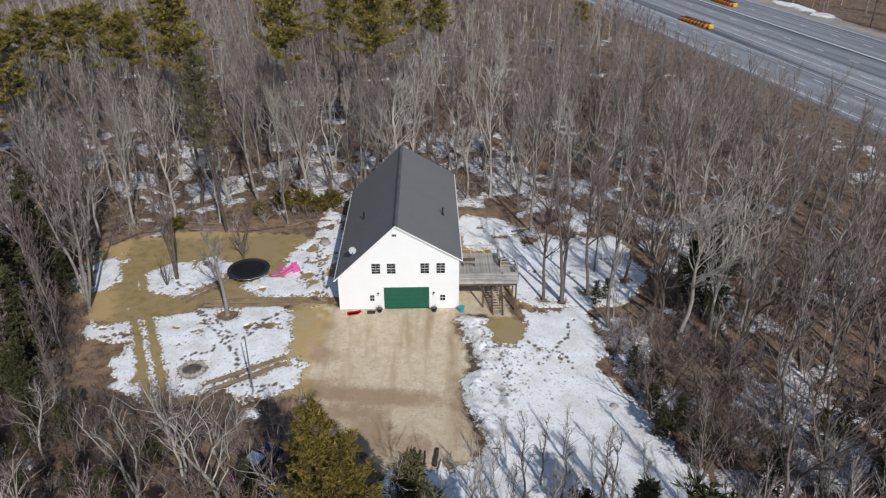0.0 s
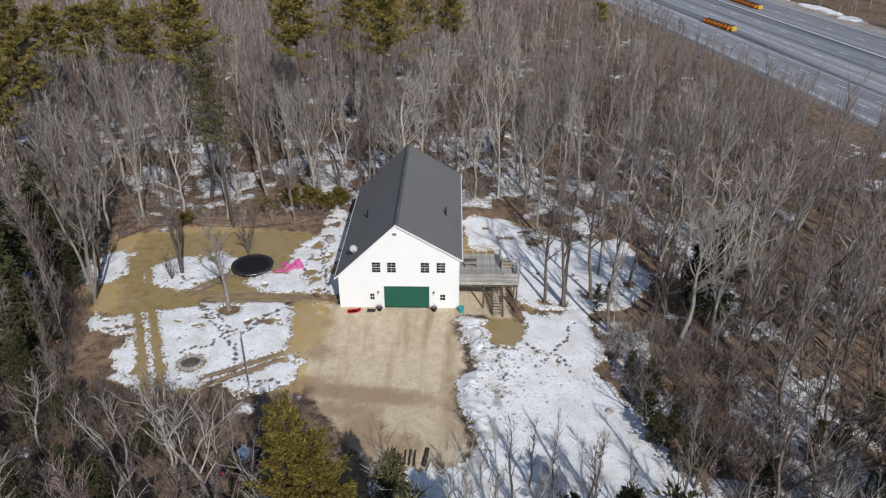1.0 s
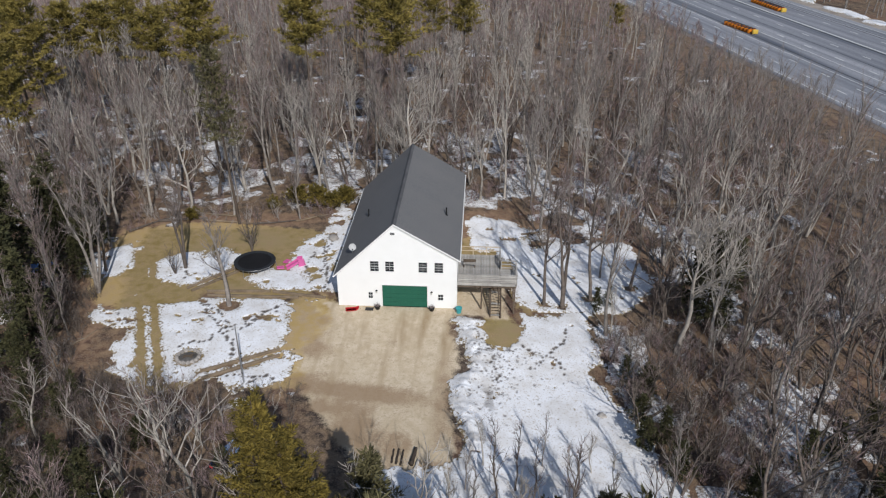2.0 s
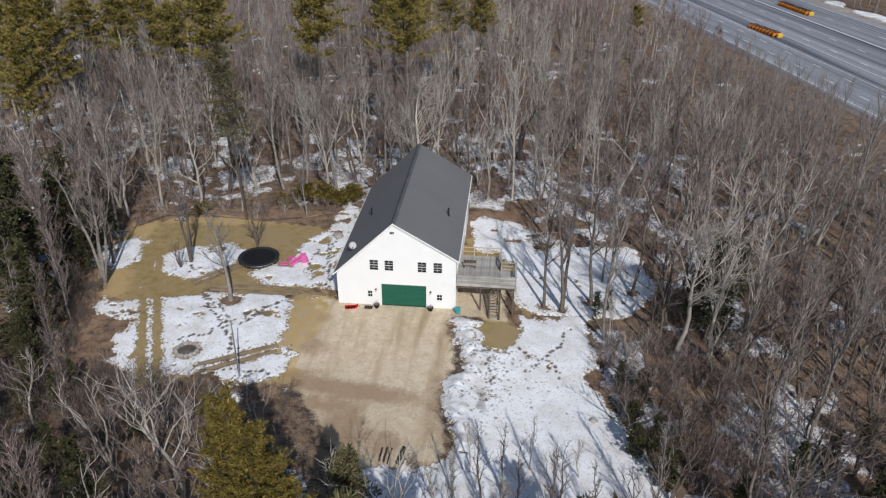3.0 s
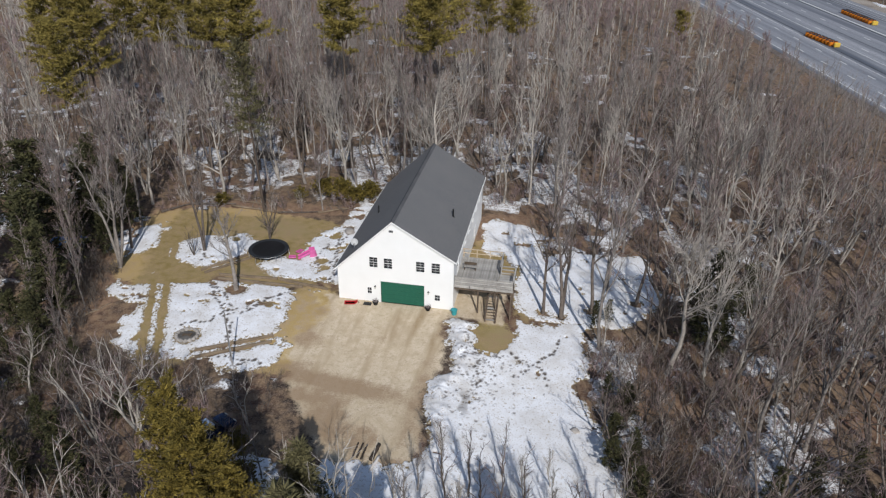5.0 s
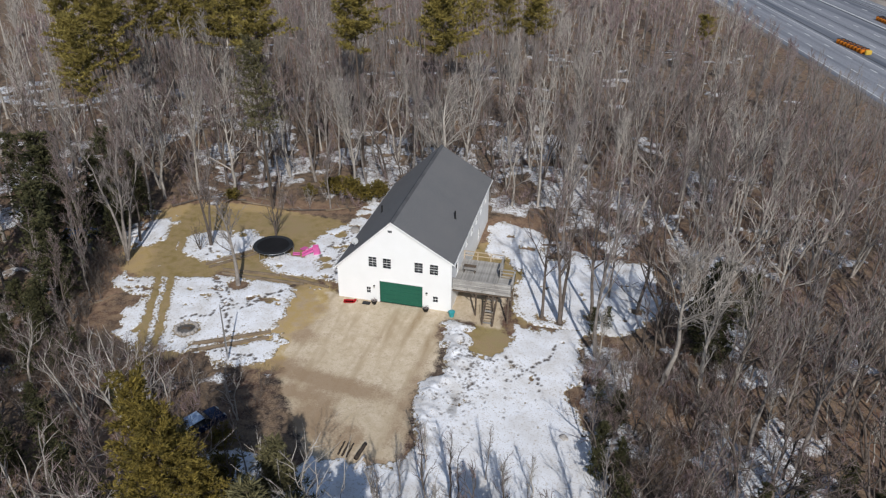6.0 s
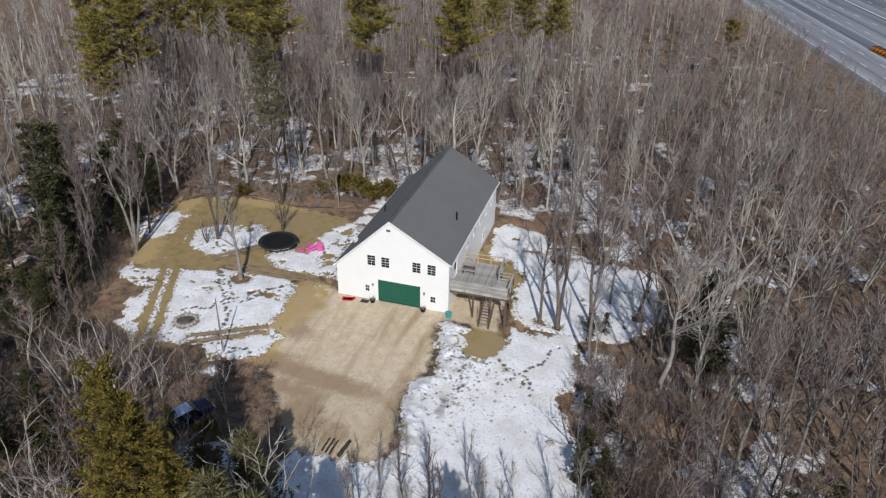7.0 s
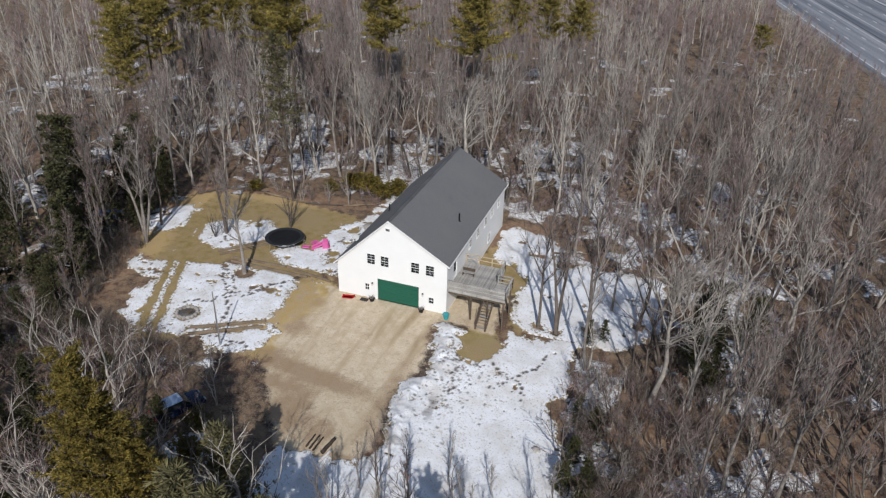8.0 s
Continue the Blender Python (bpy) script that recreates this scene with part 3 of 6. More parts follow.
def holed_wall(us, zs, top, holes, place, t0, t1):
    """One welded wall: columns between us, rows between zs under a sloping top, cells left out where a hole lies."""
    bm, made = bmesh.new(), {}
    rows = len(zs)

    def vert(i, r, side):
        z = zs[r] if r < rows else top(us[i])
        if (i, r, side) not in made:
            made[i, r, side] = bm.verts.new(place(us[i], z, t1 if side else t0))
        return made[i, r, side]

    def solid(i, r):
        if not (0 <= i < len(us) - 1 and 0 <= r < rows):
            return False
        um, zm = (us[i] + us[i + 1]) / 2, (zs[r] + (zs[r + 1] if r + 1 < rows else zs[r] + 0.1)) / 2
        return not any(h[0] < um < h[1] and h[2] < zm < h[3] for h in holes)

    for i in range(len(us) - 1):
        for r in range(rows):
            if not solid(i, r):
                continue
            c = [(i, r), (i + 1, r), (i + 1, r + 1), (i, r + 1)]
            bm.faces.new([vert(*k, 0) for k in c])
            bm.faces.new([vert(*k, 1) for k in c[::-1]])
            for (di, dr), (p, q) in (((0, -1), (0, 1)), ((1, 0), (1, 2)), ((0, 1), (2, 3)), ((-1, 0), (3, 0))):
                if not solid(i + di, r + dr):
                    bm.faces.new((vert(*c[q], 0), vert(*c[p], 0), vert(*c[p], 1), vert(*c[q], 1)))
    bmesh.ops.recalc_face_normals(bm, faces=bm.faces)
    return bm


def gable_wall(y0, y1, holes):
    """A gable wall between two depths; holes are (x0, x1, z0, z1) and go through it."""
    xs = sorted({XL, XR, RIDGE_X, *[v for h in holes for v in h[:2]]})
    zs = sorted({-0.3, *[v for h in holes for v in h[2:]]})
    low = min(roof_z(XL), roof_z(XR)) - 0.25
    zs = [z for z in zs if z < low] + [z for z in zs if z >= low]
    return holed_wall(xs, zs, lambda x: max(roof_z(x) - 0.2, 0), holes, lambda u, z, t: (u, t, min(z, roof_z(u) - 0.2)), y0, y1)


def side_wall(x0, x1, top, holes):
    """A long wall between two x; holes are (y0, y1, z0, z1)."""
    ys = sorted({0.2, YB - 0.2, *[v for h in holes for v in h[:2]]})
    zs = sorted({-0.9, *[v for h in holes for v in h[2:]]})
    return holed_wall(ys, zs, lambda y: top, holes, lambda u, z, t: (t, u, z), x0, x1)


def window_unit(parent, m, w, h, rows, cols, name="window"):
    """A double-hung window with muntins; m puts its lower middle on the wall's face, looking along -y."""
    win = link_mesh(name, add_box(add_box(add_box(box((-w / 2 - 0.08, -0.03, -0.02), (-w / 2, 0.12, h + 0.08)), (w / 2, -0.03, -0.02), (w / 2 + 0.08, 0.12, h + 0.08)),
                                  (-w / 2, -0.03, h), (w / 2, 0.12, h + 0.08)), (-w / 2, 0.0, h / 2 - 0.022), (w / 2, 0.06, h / 2 + 0.022)), M_TRIM)
    win.parent = parent
    win.matrix_basis = m
    part("sill", box((-w / 2 - 0.11, -0.06, -0.07), (w / 2 + 0.11, 0.10, -0.021)), M_TRIM, win)
    for k in range(1, cols):
        x = -w / 2 + w * k / cols
        for z0, z1 in ((0, h / 2 - 0.023), (h / 2 + 0.023, h)):
            part("muntin", box((x - 0.011, 0.004, z0), (x + 0.011, 0.024, z1)), M_TRIM, win)
    for k in range(1, rows):
        if k * 2 != rows:
            z = h * k / rows
            part("muntin", box((-w / 2, 0.006, z - 0.011), (w / 2, 0.022, z + 0.011)), M_TRIM, win)
    part("pane", box((-w / 2, 0.026, 0), (w / 2, 0.04, h / 2)), M_GLASS, win)
    part("pane", box((-w / 2, 0.026, h / 2 + 0.003), (w / 2, 0.04, h)), M_GLASS, win)
    return win


def build_house():
    house = thing("house", pose(0, 0, 0), "long white clapboard house with grey shingle roof and green garage door", "house")
    small = [(-3.95, -3.50, 1.02, 1.78), (3.62, 4.16, 1.0, 1.72)]
    tall = [(x, x + 0.9, 4.44, 5.67) for x in (-3.62, -2.0, 1.55, 3.24)]
    door = (-2.44, 2.44, 0.0, 2.74)
    part("wall", gable_wall(0.0, 0.2, [door, *small, *tall]), M_SIDING, house)
    part("wall", gable_wall(YB - 0.2, YB, []), M_SIDING, house)
    side = [(2.2, 3.3, 3.25, 5.3), (7.6, 8.5, 4.1, 5.35), (10.6, 11.5, 4.1, 5.35), (13.6, 14.5, 4.1, 5.35), (16.4, 17.3, 4.1, 5.35), (19.4, 20.3, 4.1, 5.35), (15.6, 16.5, 0.9, 2.1)]
    part("wall", side_wall(XR - 0.2, XR, roof_z(XR) - 0.2, side), M_SIDING, house)
    part("wall", side_wall(XL, XL + 0.2, roof_z(XL) - 0.2, []), M_SIDING, house)
    part("floor_slab", box((XL + 0.2, 0.2, -0.25), (XR - 0.2, YB - 0.2, -0.02)), M_STONE, house)
    part("upper_floor", box((XL + 0.2, 0.2, 3.05), (XR - 0.2, YB - 0.2, 3.25)), M_TRIM, house)
    part("foundation", box((XL - 0.02, -0.02, -1.2), (XR + 0.02, YB + 0.02, -0.31)), M_STONE, house)
    # roof planes with real thickness and their own uv for the courses
    for ex, ez in ((EAVE_LX, EAVE_LZ), (EAVE_RX, EAVE_RZ)):
        bm = bmesh.new()
        uv = bm.loops.layers.uv.new("uv")
        n = Vector((ez - RIDGE_Z, 0, RIDGE_X - ex)) if ex > RIDGE_X else Vector((RIDGE_Z - ez, 0, ex - RIDGE_X))
        n = n.normalized() * (1 if n.z > 0 else -1)
        lo = [Vector((RIDGE_X, -OVER, RIDGE_Z)), Vector((ex, -OVER, ez)), Vector((ex, YB + OVER, ez)), Vector((RIDGE_X, YB + OVER, RIDGE_Z))]
        top = [bm.verts.new(p) for p in lo]
        bot = [bm.verts.new(p - n * 0.16) for p in lo]
        bm.faces.new(top)
        bm.faces.new(bot[::-1])
        for k in range(4):
            bm.faces.new((top[k], bot[k], bot[(k + 1) % 4], top[(k + 1) % 4]))
        bmesh.ops.recalc_face_normals(bm, faces=bm.faces)
        for f in bm.faces:
            for lp in f.loops:
                lp[uv].uv = (lp.vert.co.y, math.hypot(lp.vert.co.x - RIDGE_X, lp.vert.co.z - RIDGE_Z))
        part("roof", bm, M_SHINGLE, house)
        # rake boards along both gables
        for y in (-OVER - 0.03, YB + OVER):
            bm = bmesh.new()
            a, b = Vector((RIDGE_X, y, RIDGE_Z - 0.03)), Vector((ex, y, ez - 0.03))
            v = [bm.verts.new(p) for p in (a, b, b - Vector((0, 0, 0.17)), a - Vector((0, 0, 0.17)))]
            w = [bm.verts.new(p.co + Vector((0, 0.028, 0))) for p in v]
            bm.faces.new(v)
            bm.faces.new(w[::-1])
            for k in range(4):
                bm.faces.new((v[k], w[k], w[(k + 1) % 4], v[(k + 1) % 4]))
            bmesh.ops.recalc_face_normals(bm, faces=bm.faces)
            part("rake_board", bm, M_TRIM, house)
        s = 1 if ex > RIDGE_X else -1
        part("gutter", box((ex + (0.004 if s > 0 else -0.10), -OVER, ez - 0.20), (ex + (0.10 if s > 0 else -0.004), YB + OVER, ez - 0.10)), M_TRIM, house)
    # ridge cap, slightly darker
    bm = bmesh.new()
    for sgn, sl in ((-1, SL_L), (1, SL_R)):
        a = Vector((RIDGE_X, 0, RIDGE_Z + 0.05))
        b = a + Vector((sgn * 0.27, 0, -sl * 0.27))
        v = [bm.verts.new((p.x, y, p.z)) for p, y in ((a, -OVER), (b, -OVER), (b, YB + OVER), (a, YB + OVER))]
        bm.faces.new(v)
        w = [bm.verts.new(p.co - Vector((0, 0, 0.06))) for p in v]
        bm.faces.new(w[::-1])
        for k in range(4):
            bm.faces.new((v[k], w[k], w[(k + 1) % 4], v[(k + 1) % 4]))
    bmesh.ops.recalc_face_normals(bm, faces=bm.faces)
    part("ridge_vent", bm, M_BLACKRIDGE, house, "dark ridge cap")
    # corner boards, garage trim
    for x in (XL - 0.03, XR - 0.10):
        part("corner_board", box((x, -0.03, -0.28), (x + 0.13, -0.003, roof_z(min(max(x, XL), XR)) - 0.45)), M_TRIM, house)
    bm = add_box(add_box(box((-2.62, -0.03, 0), (-2.44, 0.1, 2.92)), (2.44, -0.03, 0), (2.62, 0.1, 2.92)), (-2.44, -0.03, 2.74), (2.44, 0.1, 2.92))
    part("door_casing", bm, M_TRIM, house)
    gd = link_mesh("garage_door", box((-2.44, 0.12, 0.0), (2.44, 0.15, 2.74)), M_GREEN)
    gd.parent = house
    tagged(gd, "dark green sectional garage door")
    for r in range(5):
        part("section", box((-2.42, 0.085, 0.02 + r * 0.546), (2.42, 0.119, 0.535 + r * 0.546), bevel=0.006), M_GREEN, gd)
    panel = None
    for r in range(5):
        for c in range(8):
            if panel is None:
                p = panel = part("panel", box((0, 0.072, 0), (0.48, 0.0845, 0.37), bevel=0.01), M_GREEN, gd)
            else:
                p = new("panel", panel.data)
                p.parent = gd
            p.matrix_basis = pose(-2.34 + c * 0.595, 0, 0.09 + r * 0.546)
    for a, b, c, d in tall:
        window_unit(house, pose((a + b) / 2, 0, c), b - a, d - c, 4, 2)
    for a, b, c, d in small:
        window_unit(house, pose((a + b) / 2, 0, c), b - a, d - c, 2, 2)
    for a, b, c, d in side[1:]:
        window_unit(house, pose(XR, (a + b) / 2, c, 0, 0, 90), b - a, d - c, 4, 3)
    dr = part("deck_door", box((XR - 0.12, 2.2, 3.25), (XR - 0.06, 3.3, 5.3)), M_TRIM, house)
    part("door_glass", box((XR - 0.059, 2.4, 4.0), (XR - 0.04, 3.1, 5.1)), M_GLASS, dr)
    # attic vent
    v = part("gable_vent", add_box(add_box(add_box(box((-1.42, -0.04, 8.82), (-1.36, -0.003, 9.22)), (-0.90, -0.04, 8.82), (-0.84, -0.003, 9.22)), (-1.36, -0.04, 9.16), (-0.90, -0.003, 9.22)), (-1.36, -0.04, 8.82), (-0.90, -0.003, 8.88)), M_TRIM, house)
    part("vent_back", box((-1.36, -0.012, 8.88), (-0.90, -0.004, 9.16)), M_DARKMETAL, v)
    for k in range(4):
        part("slat", box((-0.23, -0.012, -0.004), (0.23, 0.012, 0.004), pose(-1.13, -0.026, 8.915 + k * 0.066, -35)), M_GALV, v)
    for x in (-3.05, 2.92):
        lamp = part("wall_lamp", box((x - 0.06, -0.03, 1.80), (x + 0.06, -0.003, 2.1)), M_DARKMETAL, house, "black wall lantern")
        part("lantern", box((x - 0.08, -0.20, 1.78), (x + 0.08, -0.05, 2.05), bevel=0.02), M_LAMPGLASS, lamp)
        part("cap", lathe([(0.13, 0), (0.10, 0.05), (0.02, 0.12)], 8), M_DARKMETAL, lamp).matrix_basis = pose(x, -0.125, 2.05)
    # flues through the roof
    for x, y, h, r in ((4.1, 8.3, 0.95, 0.09), (-5.0, 9.3, 0.85, 0.08)):
        fl = part("vent_pipe", tube([(x, y, roof_z(x) - 0.2), (x, y, roof_z(x) + h)], r, 10), M_DARKMETAL, house)
        part("flashing", lathe([(r * 2.2, -0.14), (r * 1.3, 0.10)], 12), M_DARKMETAL, fl).matrix_basis = pose(x, y, roof_z(x))
    return house


M_BLACKRIDGE = grained("ridge_shingles", (0.065, 0.065, 0.07), (0.105, 0.105, 0.11), rough=0.9)
build_house()


def build_dish():
    x, y = -5.75, 1.7
    z = roof_z(x)
    d = thing("satellite_dish", pose(x, y, z), "pale grey satellite dish on the grey roof", "satellite dish")
    part("mast", tube([(0, 0, -0.15), (0, 0, 0.55), (0.05, -0.12, 0.7)], 0.03, 8), M_GALV, d)
    bowl = lathe([(0.02, 0.0), (0.2, 0.03), (0.36, 0.10), (0.40, 0.14), (0.385, 0.145), (0.19, 0.05), (0.02, 0.02)], 20)
    part("bowl", bowl, M_DISH, d).matrix_basis = pose(0.05, -0.15, 0.75, 50, 0, 20)
    part("arm", tube([(0.05, -0.15, 0.45), (0.15, -0.6, 0.75)], 0.018, 6), M_GALV, d)
    part("receiver", box((0.10, -0.68, 0.70), (0.20, -0.56, 0.82), bevel=0.02), M_DARKMETAL, d)


build_dish()


# ---- the deck ----
def build_deck():
    deck = thing("deck", pose(0, 0, 0), "raised weathered wooden deck with railing beside the house", "deck")
    zt = 3.2
    x0, x1, y0, y1 = XR + 0.03, 10.3, 0.25, 6.4
    n = 44
    w = (x1 - x0) / n
    me = None
    for k in range(n):
        if me is None:
            p = part("board", box((0.004, y0, zt - 0.035), (w - 0.004, y1, zt)), M_DECK, deck)
            me = p.data
        else:
            p = new("board", me)
            p.parent = deck
        p.matrix_basis = pose(x0 + k * w, 0, 0.003 * (k % 3 == 0))
    # landing beside it
    for k in range(14):
        p = part("board", box((10.32, 0.15 + k * 0.23, zt - 0.04), (12.0, 0.15 + k * 0.23 + 0.215, zt - 0.005)), M_DECK, deck)
    for y in (y0 + 0.05, (y0 + y1) / 2, y1 - 0.12):
        part("joist", box((x0, y, zt - 0.29), (x1, y + 0.07, zt - 0.04)), M_DECKPOST, deck)
    part("rim_board", box((x0, y0 - 0.05, zt - 0.32), (x1 + 1.75, y0 - 0.005, zt + 0.03)), M_DECK, deck)
    part("rim_board", box((x1 + 0.005, y0 + 3.2, zt - 0.32), (x1 + 0.05, y1, zt + 0.03)), M_DECK, deck)
    for x, y in ((8.3, y0 + 0.06), (10.15, y0 + 0.06), (11.85, y0 + 0.06), (11.85, 3.2), (8.3, y1 - 0.2), (10.15, y1 - 0.2), (6.0, y1 - 0.2)):
        g = land_at(x, y)
        part("post", box((x - 0.08, y - 0.08, g - 0.2), (x + 0.08, y + 0.08, zt - 0.29)), M_DECKPOST, deck)
    for x in (8.3, 10.15):
        g = land_at(x, y0)
        part("brace", tube([(x, y0 + 0.02, zt - 1.2), (x - 0.8, y0 + 0.02, zt - 0.32)], 0.05, 4), M_DECKPOST, deck)

    def rail(a, b, boards):
        """One run of railing from a to b: top rail, posts, and slats or boards."""
        a, b = Vector((*a, zt)), Vector((*b, zt))
        d = b - a
        ln = d.length
        m = Matrix.Translation(a) @ Matrix.Rotation(math.atan2(d.y, d.x), 4, "Z")
        r = part("top_rail", box((-0.05, -0.08, 1.02), (ln + 0.05, 0.08, 1.07), m), M_DECK, deck)
        for k in range(int(ln / 1.6) + 2):
            x = min(k * 1.6, ln)
            part("rail_post", box((x - 0.05, -0.05, -0.3), (x + 0.05, 0.05, 1.02), m), M_DECK, deck)
        if boards:
            for k in range(4):
                part("rail_board", box((0, -0.07, 0.10 + k * 0.225), (ln, -0.052, 0.285 + k * 0.225), m), M_DECK, deck)
        else:
            for z in (0.12, 0.56):
                part("mid_rail", box((0.06, -0.02, z), (ln - 0.06, 0.02, z + 0.14), m), M_DECK, deck)

    rail((x0 + 0.1, y0), (x1, y0), True)
    rail((x1, y0), (x1 + 1.7, y0), True)
    rail((x1 + 1.7, y0), (x1 + 1.7, 3.3), False)
    rail((x1 + 1.7, 3.3), (x1, 3.3), False)
    rail((x1, 3.3), (x1, y1), False)
    part("top_rail", box((x0, y1 - 0.05, zt + 1.0), (x1 + 0.1, y1 + 0.06, zt + 1.06)), M_NEWWOOD, deck, "fresh pale timber rail")
    for k in range(4):
        x = x0 + 0.1 + k * (x1 - x0 - 0.1) / 3
        part("rail_post", box((x - 0.05, y1 - 0.05, zt - 0.3), (x + 0.05, y1 + 0.049, zt + 0.999)), M_NEWWOOD, deck)
    part("mid_rail", box((x0, y1 - 0.02, zt + 0.48), (x1, y1 + 0.02, zt + 0.57)), M_NEWWOOD, deck)
    # dark beam that also stands in for the black shade below the deck edge
    part("beam", box((x0, y0 + 0.22, zt - 0.72), (x1 + 1.7, y0 + 0.40, zt - 0.30)), M_DECKPOST, deck, "dark doubled timber beam, also standing in for shade under the deck")
    # stair down to the yard
    g = land_at(9.7, -0.6)
    n = 15
    for k in range(n):
        z = g + (zt - 0.4 - g) * (k + 1) / (n + 1)
        y = -0.9 + k * 0.27
        part("tread", box((9.35, y, z - 0.04), (10.35, y + 0.27, z)), M_NEWWOOD if k % 4 else M_DECK, deck)
    for x in (9.28, 10.38):
        bm = bmesh.new()
        add_tube(bm, [(x, -1.05, g), (x, -0.9 + n * 0.27, zt - 0.5)], 0.11, 4)
        part("stringer", bm, M_DECKPOST, deck)
    for x in (9.28, 10.38):
        part("handrail", tube([(x, -1.0, g + 0.95), (x, 0.1, zt - 1.35)], 0.04, 6), M_DECKPOST, deck)
        part("rail_post", box((x - 0.04, -1.0, g - 0.1), (x + 0.04, -0.92, g + 1.0)), M_DECKPOST, deck)


build_deck()


def build_bench():
    b = thing("bench", pose(6.9, 3.6, 3.206), "weathered grey wooden bench on the deck", "bench")
    for k in range(3):
        part("seat_board", box((-0.7, -0.2 + k * 0.14, 0.42), (0.7, -0.08 + k * 0.14, 0.46)), M_DECK, b)
    for x in (-0.6, 0.6):
        for y in (-0.15, 0.15):
            part("leg", box((x - 0.04, y - 0.04, 0), (x + 0.04, y + 0.04, 0.42)), M_DECKPOST, b)
    part("backrest", box((-0.7, 0.2, 0.5), (0.7, 0.24, 0.85)), M_DECKPOST, b)


build_bench()


# ---- yard things ----
def build_trampoline():
    x, y = -18.6, 7.3
    t = thing("trampoline", pose(x, y, land_at(x, y)), "large round black trampoline on the lawn", "trampoline")
    R, H = 2.4, 1.0
    ring = [(R * math.cos(a), R * math.sin(a), H) for a in (2 * math.pi * k / 32 for k in range(33))]
    part("frame_ring", tube(ring, 0.045, 6), M_GALV, t)
    part("jumping_mat", lathe([(R - 0.42, H - 0.012), (R - 0.42, H), (0.01, H - 0.04), (0.005, H - 0.05)][::1], 36), M_BLACKMAT, t, "black jumping mat")
    bm = bmesh.new()
    a = [[bm.verts.new((r * math.cos(2 * math.pi * k / 36), r * math.sin(2 * math.pi * k / 36), z)) for k in range(36)] for r, z in ((R - 0.43, H + 0.02), (R + 0.03, H + 0.055), (R + 0.05, H + 0.02), (R - 0.43, H + 0.002))]
    for p, q in zip(a, a[1:] + a[:1]):
        for k in range(36):
            bm.faces.new((p[k], q[k], q[(k + 1) % 36], p[(k + 1) % 36]))
    bmesh.ops.recalc_face_normals(bm, faces=bm.faces)
    part("spring_pad", bm, M_PAD, t, "dark spring cover")
    for k in range(6):
        c, s = math.cos(k * math.pi / 3 + 0.2), math.sin(k * math.pi / 3 + 0.2)
        c2, s2 = math.cos(k * math.pi / 3 + 0.5), math.sin(k * math.pi / 3 + 0.5)
        part("leg", tube([(R * c, R * s, H), (R * c * 1.02, R * s * 1.02, 0.03), (R * c2 * 1.02, R * s2 * 1.02, 0.03), (R * c2, R * s2, H)], 0.03, 6), M_GALV, t)


build_trampoline()


def build_playhouse():
    x, y = -14.1, 7.9
    g = land_at(x, y) + 0.05
    p = thing("play_slide", pose(x, y, g, 0, 0, 25), "pink plastic toddler slide lying in snow", "toy slide")
    part("chute", box((-0.95, -0.38, 0.06), (0.6, 0.38, 0.14), pose(0, 0, 0.22, 0, -24), bevel=0.02), M_PINK, p)
    for s in (-0.40, 0.36):
        part("side_rim", box((-0.95, s, 0.06), (0.6, s + 0.05, 0.32), pose(0, 0, 0.22, 0, -24), bevel=0.02), M_PINK, p)
    part("platform", box((0.45, -0.42, 0.55), (1.15, 0.42, 0.65), bevel=0.02), M_PINK, p)
    for s in (-0.42, 0.34):
        part("side_panel", box((0.45, s, 0), (1.15, s + 0.08, 1.05), bevel=0.03), M_PINK, p)
    for k in range(3):
        part("step", box((1.15, -0.34, 0.08 + k * 0.2), (1.35 - k * 0.04, 0.34, 0.15 + k * 0.2), bevel=0.01), M_PINK, p)
    for dx, dy, a in ((-1.5, -0.6, 20), (-1.1, 0.9, 70)):
        q = thing("toy_panel", pose(x + dx, y + dy, land_at(x + dx, y + dy) + 0.14, 0, 4, a), "faded pink plastic toy panel lying on snow", "toy", "scattered pink toys")
        part("panel", box((-0.45, -0.3, 0), (0.45, 0.3, 0.09), bevel=0.03), M_PINK, q)
        part("rim", tube([(-0.42, -0.27, 0.1), (0.42, -0.27, 0.1), (0.42, 0.27, 0.1), (-0.42, 0.27, 0.1), (-0.42, -0.27, 0.1)], 0.03, 6), M_PINK, q)


build_playhouse()


def stone_bm(seed, size):
    rnd = random.Random(seed)
    bm = bmesh.new()
    bmesh.ops.create_icosphere(bm, subdivisions=2, radius=1)
    for v in bm.verts:
        n = noise.noise(v.co * 1.3 + Vector((seed * 3.1, 0, 0)))
        v.co *= 1 + 0.35 * n
        v.co = Vector((v.co.x * size[0], v.co.y * size[1], v.co.z * size[2]))
    return bm


def build_firepit():
    x, y = -20.6, -9.8
    f = thing("fire_pit", pose(x, y, land_at(x, y)), "ring of grey stones round a cold fire pit", "fire pit")
    part("ash_bed", lathe([(1.0, -0.05), (1.0, 0.03), (0.6, 0.08), (0.05, 0.1)], 20), M_ASH, f, "grey ash")
    n = 15
    for k in range(n):
        a = 2 * math.pi * k / n
        s = part("stone", stone_bm(k, (0.20, 0.26, 0.22)), M_STONE, f)
        s.matrix_basis = pose(1.08 * math.cos(a), 1.08 * math.sin(a), 0.12, 0, 0, math.degrees(a))
    for k in range(3):
        part("charred_log", tube([(-0.5, 0.2 * k - 0.2, 0.12), (0.45, 0.3 - 0.25 * k, 0.2)], 0.07, 7), M_DECKPOST, f)


build_firepit()


